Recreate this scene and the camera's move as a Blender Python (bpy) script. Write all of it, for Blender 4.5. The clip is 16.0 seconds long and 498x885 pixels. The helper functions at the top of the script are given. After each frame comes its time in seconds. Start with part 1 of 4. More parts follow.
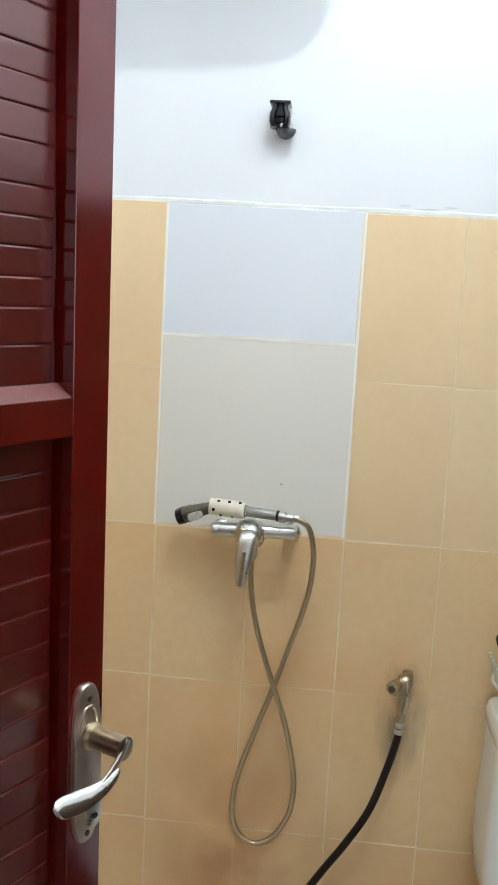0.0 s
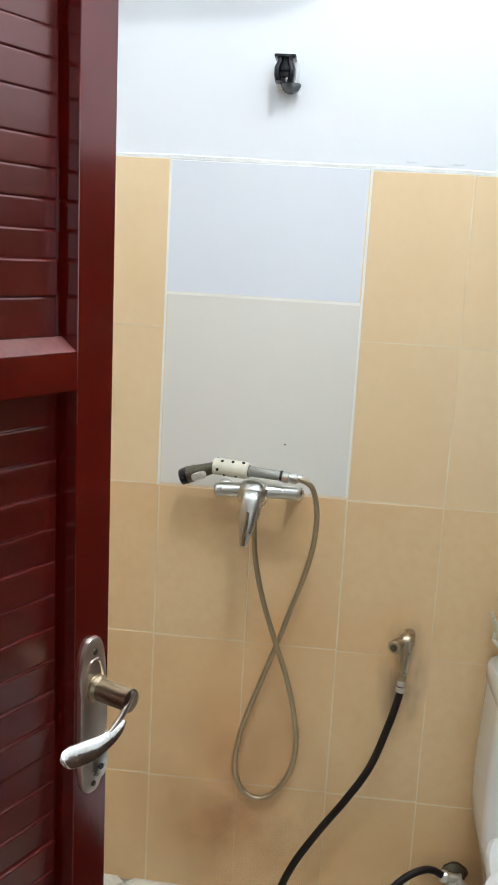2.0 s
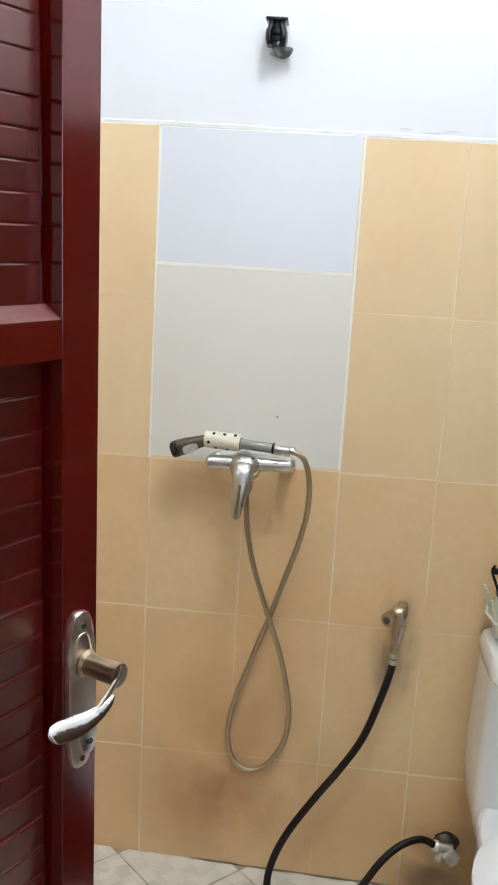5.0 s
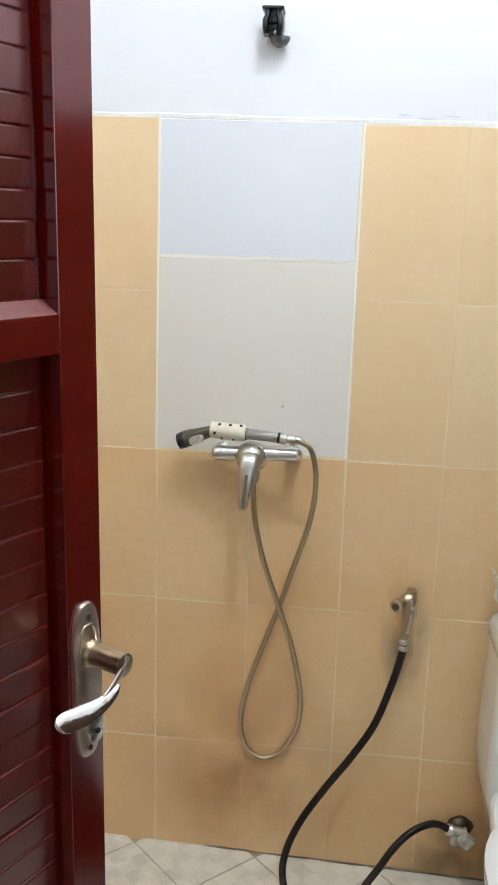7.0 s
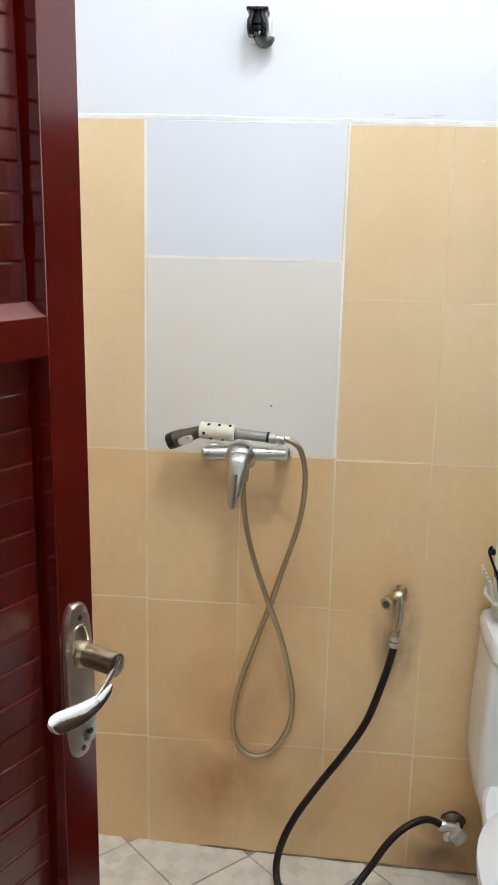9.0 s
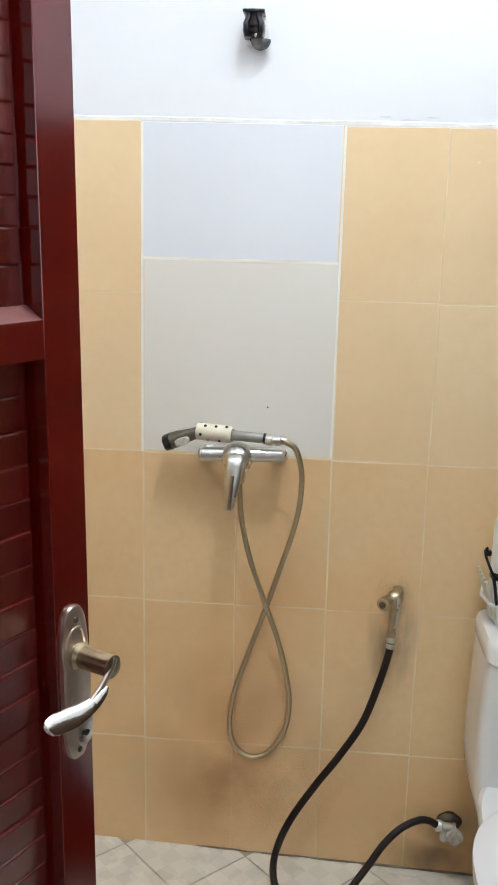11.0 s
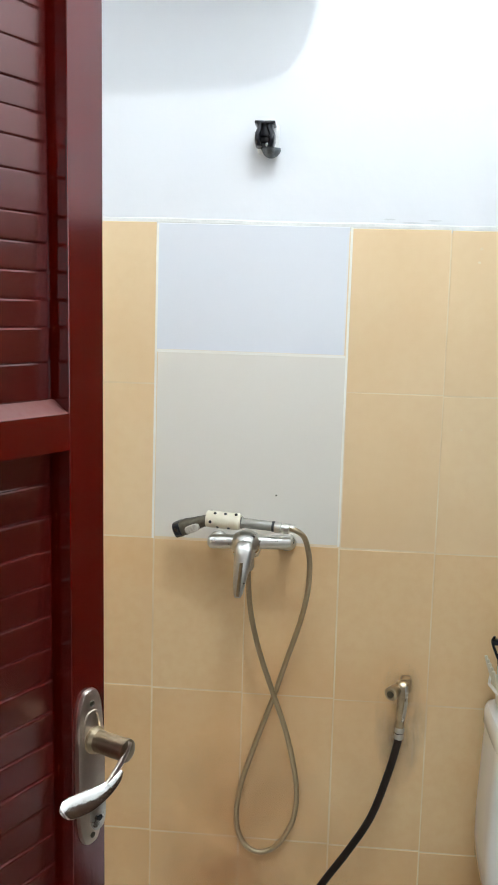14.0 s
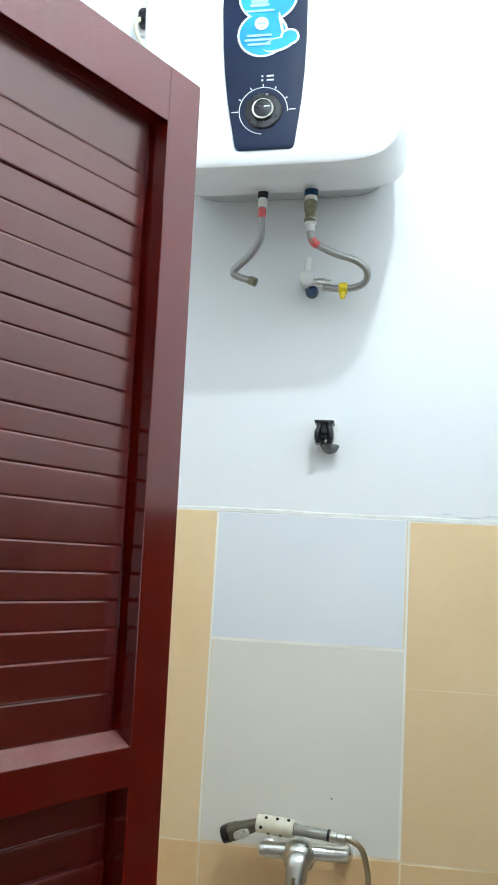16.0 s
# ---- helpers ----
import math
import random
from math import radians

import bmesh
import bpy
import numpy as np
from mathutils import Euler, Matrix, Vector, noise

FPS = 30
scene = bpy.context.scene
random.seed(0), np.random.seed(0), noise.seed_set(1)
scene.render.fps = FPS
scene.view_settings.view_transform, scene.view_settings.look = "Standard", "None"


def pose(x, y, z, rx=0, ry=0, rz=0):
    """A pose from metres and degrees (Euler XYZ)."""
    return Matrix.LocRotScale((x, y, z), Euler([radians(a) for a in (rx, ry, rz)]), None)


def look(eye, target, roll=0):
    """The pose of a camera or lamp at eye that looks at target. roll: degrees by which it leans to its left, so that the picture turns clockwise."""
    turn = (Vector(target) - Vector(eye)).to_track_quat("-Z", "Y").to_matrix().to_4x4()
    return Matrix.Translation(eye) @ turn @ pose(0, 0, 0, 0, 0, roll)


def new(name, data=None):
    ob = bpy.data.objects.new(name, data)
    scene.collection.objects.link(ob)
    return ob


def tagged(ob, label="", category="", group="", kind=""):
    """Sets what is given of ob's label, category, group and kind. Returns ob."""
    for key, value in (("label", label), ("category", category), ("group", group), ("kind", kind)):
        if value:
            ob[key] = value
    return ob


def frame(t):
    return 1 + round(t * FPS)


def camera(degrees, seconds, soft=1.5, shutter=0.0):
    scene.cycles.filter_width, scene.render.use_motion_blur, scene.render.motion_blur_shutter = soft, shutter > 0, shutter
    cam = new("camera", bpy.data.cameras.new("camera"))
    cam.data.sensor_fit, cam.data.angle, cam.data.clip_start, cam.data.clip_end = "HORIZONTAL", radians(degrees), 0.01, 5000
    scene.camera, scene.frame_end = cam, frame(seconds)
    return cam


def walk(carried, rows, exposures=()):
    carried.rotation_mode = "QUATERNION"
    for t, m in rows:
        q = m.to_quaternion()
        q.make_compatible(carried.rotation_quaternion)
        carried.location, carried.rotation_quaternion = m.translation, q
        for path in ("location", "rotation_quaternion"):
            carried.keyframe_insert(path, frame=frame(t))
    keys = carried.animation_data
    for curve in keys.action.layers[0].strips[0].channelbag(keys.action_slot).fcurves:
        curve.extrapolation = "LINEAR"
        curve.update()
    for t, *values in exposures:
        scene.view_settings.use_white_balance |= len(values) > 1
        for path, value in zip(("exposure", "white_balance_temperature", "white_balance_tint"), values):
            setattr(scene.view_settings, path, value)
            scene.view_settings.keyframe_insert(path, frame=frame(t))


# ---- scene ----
cam = camera(30.5, 16.0, soft=1.8)
PATH = [
    (0, (0.35, -1.869, 1.417), (0.181, 0.102, 1.12), 3.0),
    (0.5, (0.352, -1.869, 1.414), (0.179, 0.098, 1.095), 3.0),
    (1, (0.348, -1.867, 1.411), (0.18, 0.096, 1.068), 3.0),
    (1.5, (0.346, -1.866, 1.411), (0.179, 0.093, 1.047), 3.1),
    (2, (0.348, -1.868, 1.408), (0.179, 0.089, 1.034), 3.1),
    (2.5, (0.35, -1.868, 1.41), (0.182, 0.087, 1.023), 3.2),
    (3, (0.35, -1.864, 1.407), (0.183, 0.09, 1.013), 3.2),
    (3.5, (0.346, -1.856, 1.408), (0.186, 0.095, 1.001), 3.4),
    (4, (0.343, -1.849, 1.406), (0.197, 0.102, 0.989), 3.6),
    (6.5, (0.362, -1.855, 1.4), (0.189, 0.086, 0.954), 2.0),
    (7, (0.362, -1.856, 1.403), (0.187, 0.085, 0.952), 1.7),
    (7.5, (0.367, -1.86, 1.403), (0.192, 0.081, 0.954), 1.4),
    (8, (0.367, -1.859, 1.404), (0.201, 0.082, 0.953), 1.2),
    (8.5, (0.361, -1.86, 1.402), (0.209, 0.083, 0.953), 1.1),
    (9, (0.363, -1.861, 1.404), (0.211, 0.082, 0.953), 1.2),
    (11.5, (0.365, -1.866, 1.407), (0.221, 0.078, 0.957), 1.2),
    (12, (0.363, -1.871, 1.407), (0.221, 0.075, 0.966), 1.2),
    (12.5, (0.364, -1.877, 1.408), (0.22, 0.072, 0.983), 1.3),
    (13, (0.363, -1.884, 1.408), (0.218, 0.07, 1.009), 1.3),
    (13.5, (0.359, -1.891, 1.408), (0.212, 0.073, 1.061), 1.3),
    (14, (0.36, -1.903, 1.417), (0.195, 0.073, 1.153), 1.5),
    (14.5, (0.35, -1.91, 1.439), (0.162, 0.078, 1.321), 2.0),
    (15, (0.342, -1.917, 1.463), (0.102, 0.067, 1.539), 2.4),
    (15.5, (0.333, -1.908, 1.48), (0.067, 0.063, 1.692), 2.8),
    (16, (0.339, -1.908, 1.485), (0.051, 0.051, 1.77), 3.0),
]
EXPOSURES = [(0.0, -0.13, 6450, 8), (3.0, -0.06, 6500, 10), (6.5, -0.05, 6580, 11.5), (13.0, -0.05, 6580, 11.5), (14.5, -0.12, 6450, 7), (15.2, -0.24, 6370, 4.5), (16.0, -0.30, 6350, 3)]
walk(cam, [(t, look(eye, target, roll)) for t, eye, target, roll in PATH], EXPOSURES)

# ---- world and light ----
world = bpy.data.worlds.new("world")
scene.world = world
world.use_nodes = True
world.node_tree.nodes["Background"].inputs[0].default_value = (0.6, 0.7, 0.8, 1)
world.node_tree.nodes["Background"].inputs[1].default_value = 0.02


def bulb_light(name, place, watts, colour, radius):
    data = bpy.data.lights.new(name, "POINT")
    data.energy, data.color, data.shadow_soft_size = watts, colour, radius
    ob = new(name, data)
    ob.location = place
    return ob


LAMP = (0.52, -1.17, 3.14)
bulb_light("bathroom_bulb_light", LAMP, 56, (0.86, 0.935, 1.0), 0.024)

# daylight through the hall's window, behind the camera
WINDOW = (-0.1, 1.5, 0.9, 2.2)
daylight = bpy.data.lights.new("hall_window_light", "AREA")
daylight.shape, daylight.size, daylight.size_y = "RECTANGLE", WINDOW[1] - WINDOW[0], WINDOW[3] - WINDOW[2]
daylight.energy, daylight.color = 12, (0.92, 0.96, 1.0)
new("hall_window_light", daylight).matrix_world = pose((WINDOW[0] + WINDOW[1]) / 2, -4.61, (WINDOW[2] + WINDOW[3]) / 2, 90, 0, 0)


# ---- materials ----
def material(name, colour, rough=0.5, metal=0.0, spot=0.0, spot_scale=8.0, grain=0.0, grain_scale=120.0, bump=0.0,
             bump_scale=60.0, second=None, vary=0.0, coat=0.0, stretch=(1, 1, 1), rough_vary=0.0, specular=0.5, ior=1.5, sheen=(1, 1, 1)):
    """Principled surface with variation at two scales, taken from the place in the world."""
    m = bpy.data.materials.new(name)
    m.use_nodes = True
    nt = m.node_tree
    b = nt.nodes["Principled BSDF"]
    b.inputs["Roughness"].default_value, b.inputs["Metallic"].default_value = rough, metal
    b.inputs["Coat Weight"].default_value, b.inputs["Coat Roughness"].default_value = coat, 0.09
    b.inputs["IOR"].default_value, b.inputs["Specular Tint"].default_value = ior, (*sheen, 1)
    b.inputs["Specular IOR Level"].default_value = specular
    geo = nt.nodes.new("ShaderNodeNewGeometry")
    mapping = nt.nodes.new("ShaderNodeMapping")
    mapping.inputs["Scale"].default_value = stretch
    nt.links.new(geo.outputs["Position"], mapping.inputs["Vector"])

    def fbm(scale, detail=4):
        n = nt.nodes.new("ShaderNodeTexNoise")
        n.inputs["Scale"].default_value, n.inputs["Detail"].default_value = scale, detail
        nt.links.new(mapping.outputs["Vector"], n.inputs["Vector"])
        return n.outputs["Fac"]

    def mix(factor, a, c, kind="MIX"):
        n = nt.nodes.new("ShaderNodeMix")
        n.data_type, n.blend_type = "RGBA", kind
        for socket, value in ((n.inputs[0], factor), (n.inputs[6], a), (n.inputs[7], c)):
            if isinstance(value, bpy.types.NodeSocket):
                nt.links.new(value, socket)
            else:
                socket.default_value = value
        return n.outputs[2]

    def ramp(value, low, high, out_low=0.0, out_high=1.0):
        n = nt.nodes.new("ShaderNodeMapRange")
        n.inputs[1].default_value, n.inputs[2].default_value = low, high
        n.inputs[3].default_value, n.inputs[4].default_value = out_low, out_high
        nt.links.new(value, n.inputs[0])
        return n.outputs[0]

    base = (*colour, 1)
    other = (*(second or [c * 0.6 for c in colour]), 1)
    out = base
    if spot:
        out = mix(ramp(fbm(spot_scale), 0.42, 0.68, 0, spot), out, other)
    if grain:
        out = mix(ramp(fbm(grain_scale, 6), 0.4, 0.65, 0, grain), out, other)
    if vary:
        info = nt.nodes.new("ShaderNodeObjectInfo")
        out = mix(ramp(info.outputs["Random"], 0, 1, 0, vary), out, other)
    if isinstance(out, bpy.types.NodeSocket):
        nt.links.new(out, b.inputs["Base Color"])
    else:
        b.inputs["Base Color"].default_value = out
    if rough_vary:
        nt.links.new(ramp(fbm(spot_scale * 2), 0.35, 0.7, rough, rough + rough_vary), b.inputs["Roughness"])
    if bump:
        n = nt.nodes.new("ShaderNodeBump")
        n.inputs["Strength"].default_value, n.inputs["Distance"].default_value = bump, 0.004
        nt.links.new(fbm(bump_scale, 3), n.inputs["Height"])
        nt.links.new(n.outputs["Normal"], b.inputs["Normal"])
    return m


# one tile in two copies: the second has stronger light put into its colour
TAN = material("tan_glazed_tile", (0.84, 0.615, 0.345), 0.30, spot=0.9, spot_scale=2.0, grain=0.22, grain_scale=45,
               second=(0.745, 0.455, 0.21), vary=0.3, bump=0.04, bump_scale=14, rough_vary=0.15)
TAN_LIT = material("lit_tan_glazed_tile", (0.865, 0.662, 0.40), 0.30, spot=0.6, spot_scale=2.6, grain=0.2, grain_scale=45,
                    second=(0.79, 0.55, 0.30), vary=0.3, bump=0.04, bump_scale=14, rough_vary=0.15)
# for the unseen side wall: darkened so the door's varnish mirrors less light
DARKENED_TILE = material("unseen_wall_darkened_tile", (0.07, 0.035, 0.02), 0.30, spot=0.6, spot_scale=2.6, grain=0.2, grain_scale=45, vary=0.3,
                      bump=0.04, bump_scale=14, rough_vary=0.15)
STREAK = material("dried_water_streak", (0.80, 0.60, 0.37), 0.6, spot=0.8, spot_scale=60, second=(0.72, 0.48, 0.26), grain=0.4, grain_scale=200)
SCUFF = material("grey_scuffed_paint", (0.67, 0.685, 0.69), 0.7, spot=0.8, spot_scale=50, second=(0.72, 0.73, 0.73), bump=0.3, bump_scale=150)
GREY_TILE = material("warm_grey_tile", (0.82, 0.785, 0.705), 0.26, spot=0.3, spot_scale=2.2, second=(0.80, 0.76, 0.67), grain=0.12, grain_scale=60, bump=0.015, bump_scale=8)
COOL_TILE = material("cool_grey_tile", (0.79, 0.812, 0.845), 0.26, spot=0.3, spot_scale=2.2, second=(0.77, 0.79, 0.82), grain=0.12, grain_scale=60, bump=0.015, bump_scale=8)
GROUT = material("cream_grout", (0.87, 0.74, 0.53), 0.85, spot=0.9, spot_scale=4.5, second=(0.76, 0.54, 0.31), grain=0.2, bump=0.2, bump_scale=200)
FLOOR_GROUT = material("grey_brown_floor_grout", (0.40, 0.35, 0.27), 0.9, spot=0.6, spot_scale=9, second=(0.22, 0.18, 0.13), bump=0.3)
DIRT_GROUT = material("dirty_brown_grout", (0.16, 0.12, 0.08), 0.9, spot=0.6, spot_scale=14, second=(0.42, 0.36, 0.27), bump=0.3)
PLASTER = material("white_wall_paint", (0.825, 0.838, 0.85), 0.62, spot=0.35, spot_scale=2.5, second=(0.78, 0.802, 0.825), bump=0.14, bump_scale=26, rough_vary=0.1)
CEILING = material("white_ceiling_paint", (0.88, 0.88, 0.875), 0.8, spot=0.2, spot_scale=2, second=(0.74, 0.74, 0.72), bump=0.1)
HALL = material("cream_hall_paint", (0.62, 0.58, 0.50), 0.75, spot=0.2, spot_scale=2, bump=0.1)
HALL_FLOOR = material("beige_hall_tile", (0.45, 0.40, 0.33), 0.35, spot=0.3, spot_scale=4, bump=0.03)
VARNISH = material("red_brown_varnish", (0.125, 0.0042, 0.0016), 0.13, spot=0.5, spot_scale=3, second=(0.095, 0.0036, 0.0016), grain=0.15, grain_scale=30,
                   bump=0.012, bump_scale=18, stretch=(5, 5, 0.6), ior=2.1, sheen=(1.0, 0.78, 0.82))
SLAT_WOOD = material("dark_red_brown_slat_varnish", (0.115, 0.0042, 0.0018), 0.24, spot=0.5, spot_scale=3, second=(0.075, 0.0032, 0.0016), grain=0.2, grain_scale=30,
                     bump=0.04, bump_scale=9, vary=0.3, stretch=(0.7, 0.7, 5), rough_vary=0.03, ior=2.3, sheen=(1.0, 0.82, 0.82))
# paler, greyer and rougher than the rest of the door's varnish
PALE_SILL = material("pale_varnished_sill", (0.20, 0.085, 0.075), 0.5, spot=0.6, spot_scale=40, second=(0.17, 0.04, 0.035), grain=0.3, grain_scale=160)
NICKEL = material("worn_satin_nickel", (0.78, 0.68, 0.59), 0.34, 1.0, spot=0.35, spot_scale=30, second=(0.42, 0.33, 0.25), rough_vary=0.15)
BRONZE = material("dull_bronzed_nickel", (0.50, 0.41, 0.28), 0.28, 1.0, spot=0.4, spot_scale=50, second=(0.24, 0.19, 0.12), rough_vary=0.2)
CHROME = material("water_stained_chrome", (0.63, 0.625, 0.585), 0.27, 1.0, spot=0.35, spot_scale=25, second=(0.56, 0.54, 0.48), rough_vary=0.15)
TARNISH = material("tarnished_brass", (0.15, 0.135, 0.10), 0.40, 0.9, spot=0.6, spot_scale=90, second=(0.10, 0.085, 0.06), rough_vary=0.2)
CUP = material("smoky_grey_plastic", (0.10, 0.115, 0.12), 0.16, spot=0.5, spot_scale=70, second=(0.35, 0.37, 0.37))
POLISHED = material("polished_chrome", (0.80, 0.78, 0.74), 0.09, 1.0, spot=0.3, spot_scale=60, second=(0.6, 0.57, 0.52), rough_vary=0.1, bump=0.1, bump_scale=120)
CLEAR = material("grey_translucent_plastic", (0.30, 0.29, 0.25), 0.18, spot=0.3, spot_scale=50)
STEEL_HOSE = material("coiled_steel", (0.47, 0.38, 0.25), 0.32, 0.85, spot=0.3, spot_scale=20, second=(0.36, 0.3, 0.2))
BRAID = material("braided_steel", (0.36, 0.355, 0.34), 0.36, 0.85, grain=0.3, grain_scale=420, second=(0.2, 0.2, 0.2), bump=0.3, bump_scale=420)
RUBBER = material("black_rubber", (0.009, 0.0065, 0.0065), 0.42, specular=0.35, spot=0.6, spot_scale=9, second=(0.03, 0.012, 0.008))
BLACK = material("black_plastic", (0.012, 0.013, 0.017), 0.22, spot=0.3, spot_scale=60, second=(0.03, 0.03, 0.035))
CREAM = material("yellowed_white_plastic", (0.74, 0.70, 0.56), 0.4, spot=0.4, spot_scale=40, second=(0.62, 0.56, 0.4))
CERAMIC = material("white_glazed_ceramic", (0.80, 0.81, 0.80), 0.10, spot=0.15, spot_scale=4, second=(0.74, 0.75, 0.72), coat=0.4)
SHELL = material("glossy_white_plastic", (0.84, 0.85, 0.86), 0.22, spot=0.1, spot_scale=3, second=(0.8, 0.81, 0.82), coat=0.3)
SHELL_GREY = material("light_grey_plastic", (0.45, 0.47, 0.48), 0.45, spot=0.2, spot_scale=5)
NAVY = material("navy_gloss_panel", (0.005, 0.012, 0.04), 0.22, spot=0.3, spot_scale=5, second=(0.008, 0.02, 0.06), specular=0.3)
CYAN = material("cyan_sticker", (0.01, 0.26, 0.60), 0.3, spot=0.6, spot_scale=16, second=(0.03, 0.46, 0.76))
PRINT = material("white_print", (0.78, 0.84, 0.88), 0.4, spot=0.1)
PALE_PRINT = material("pale_blue_print", (0.35, 0.66, 0.84), 0.4, spot=0.1)
RED = material("red_tape", (0.62, 0.06, 0.06), 0.5, spot=0.5, spot_scale=90, second=(0.7, 0.3, 0.28))
BLUE = material("blue_plastic", (0.005, 0.05, 0.13), 0.25, spot=0.2, spot_scale=40)
YELLOW = material("yellow_plastic", (0.80, 0.62, 0.01), 0.4, spot=0.2, spot_scale=40)
OLIVE = material("dull_olive_brass", (0.16, 0.15, 0.09), 0.35, 0.7, spot=0.6, spot_scale=70, second=(0.42, 0.4, 0.32))
WHITE_PLASTIC = material("white_plastic", (0.80, 0.80, 0.77), 0.35, spot=0.15, spot_scale=20)
JOINT_WHITE = material("white_joint_filler", (0.90, 0.885, 0.82), 0.7, spot=0.6, spot_scale=12, second=(0.82, 0.78, 0.68), bump=0.2, bump_scale=120)
SEALANT = material("white_filler", (0.76, 0.76, 0.72), 0.7, spot=0.3, spot_scale=20, bump=0.3, bump_scale=80)
RUST = material("dark_rust_stain", (0.10, 0.058, 0.02), 0.85, spot=0.7, spot_scale=60, second=(0.14, 0.085, 0.04), bump=0.5, bump_scale=120)
MINERAL = material("pale_scale", (0.52, 0.49, 0.42), 0.5, spot=0.6, spot_scale=120, second=(0.3, 0.27, 0.22), bump=0.5, bump_scale=180)


def checker_material():
    """Cream floor tile printed with faint grey-green squares along the tile's own sides."""
    m = material("cream_checked_floor_tile", (0.74, 0.70, 0.60), 0.24, rough_vary=0.1, spot=0.2, spot_scale=7)
    nt = m.node_tree
    b = nt.nodes["Principled BSDF"]
    tc = nt.nodes.new("ShaderNodeTexCoord")
    mp = nt.nodes.new("ShaderNodeMapping")
    mp.inputs["Location"].default_value = (0.1, 0.1, 0.07)
    ck = nt.nodes.new("ShaderNodeTexChecker")
    ck.inputs["Scale"].default_value = 25
    ck.inputs["Color1"].default_value, ck.inputs["Color2"].default_value = (0.75, 0.71, 0.61, 1), (0.62, 0.595, 0.51, 1)
    nz = nt.nodes.new("ShaderNodeTexNoise")
    nz.inputs["Scale"].default_value = 9
    mx = nt.nodes.new("ShaderNodeMix")
    mx.data_type = "RGBA"
    mx.inputs[7].default_value = (0.73, 0.685, 0.585, 1)
    nt.links.new(tc.outputs["Object"], mp.inputs["Vector"])
    nt.links.new(mp.outputs["Vector"], ck.inputs["Vector"])
    nt.links.new(tc.outputs["Object"], nz.inputs["Vector"])
    nt.links.new(nz.outputs["Fac"], mx.inputs[0])
    nt.links.new(ck.outputs["Color"], mx.inputs[6])
    nt.links.new(mx.outputs[2], b.inputs["Base Color"])
    return m


def stain_material(name, colour, strength, scale):
    """A thin film of dirt: cloudy, and fading out towards its own rim."""
    m = material(name, colour, 0.6, spot=0.3, spot_scale=30, second=[c * 0.85 for c in colour])
    nt = m.node_tree
    b = nt.nodes["Principled BSDF"]
    tc = nt.nodes.new("ShaderNodeTexCoord")
    rim = nt.nodes.new("ShaderNodeTexGradient")
    rim.gradient_type = "SPHERICAL"
    nz = nt.nodes.new("ShaderNodeTexNoise")
    nz.inputs["Scale"].default_value, nz.inputs["Detail"].default_value = scale, 5
    cloud = nt.nodes.new("ShaderNodeMapRange")
    cloud.inputs[1].default_value, cloud.inputs[2].default_value, cloud.inputs[4].default_value = 0.35, 0.70, strength
    mul = nt.nodes.new("ShaderNodeMath")
    mul.operation = "MULTIPLY"
    nt.links.new(tc.outputs["Object"], rim.inputs["Vector"])
    nt.links.new(tc.outputs["Object"], nz.inputs["Vector"])
    nt.links.new(nz.outputs["Fac"], cloud.inputs[0])
    nt.links.new(cloud.outputs[0], mul.inputs[0])
    nt.links.new(rim.outputs["Fac"], mul.inputs[1])
    nt.links.new(mul.outputs[0], b.inputs["Alpha"])
    return m


GRIME_FILM = stain_material("brown_grime_film", (0.20, 0.12, 0.06), 0.42, 1.4)
RUSTY_FILM = stain_material("rusty_water_film", (0.62, 0.28, 0.10), 0.40, 1.1)
LIME_FILM = stain_material("grey_limescale_film", (0.55, 0.47, 0.36), 0.42, 1.6)
FLOOR_TILE = checker_material()
GLOW = bpy.data.materials.new("lit_bulb_glass")
GLOW.use_nodes = True
GLOW.node_tree.nodes["Principled BSDF"].inputs["Emission Color"].default_value = (0.95, 0.98, 1, 1)
GLOW.node_tree.nodes["Principled BSDF"].inputs["Emission Strength"].default_value = 6


# ---- building helpers ----
def mesh_of(name, bm, mat, smooth=False):
    me = bpy.data.meshes.new(name)
    bmesh.ops.recalc_face_normals(bm, faces=bm.faces)
    bm.to_mesh(me)
    bm.free()
    me.materials.append(mat)
    if smooth:
        me.polygons.foreach_set("use_smooth", [True] * len(me.polygons))
        me.set_sharp_from_angle(angle=radians(38))
    return me


def part(name, bm, mat, parent=None, label="", smooth=True):
    ob = new(name, mesh_of(name, bm, mat, smooth))
    if parent:
        ob.parent = parent
    if label:
        ob["label"] = label
    return ob


def root(name, m=None):
    ob = new(name)
    ob.empty_display_size = 0.05
    if m is not None:
        ob.matrix_world = m
    return ob


def box(x0, x1, y0, y1, z0, z1, bevel=0.0, segments=2, bm=None):
    b = bmesh.new()
    bmesh.ops.create_cube(b, size=1)
    for v in b.verts:
        v.co = Vector(((x0 + x1) / 2 + v.co.x * (x1 - x0), (y0 + y1) / 2 + v.co.y * (y1 - y0), (z0 + z1) / 2 + v.co.z * (z1 - z0)))
    if bevel:
        bmesh.ops.bevel(b, geom=b.edges[:], offset=bevel, segments=segments, affect="EDGES", profile=0.5)
    return joined(bm, b)


def joined(bm, b):
    if bm is None:
        return b
    me = bpy.data.meshes.new("scratch")
    b.to_mesh(me)
    b.free()
    bm.from_mesh(me)
    bpy.data.meshes.remove(me)
    return bm


def frame_along(way):
    return Vector(way).to_track_quat("Z", "Y").to_matrix().to_4x4()


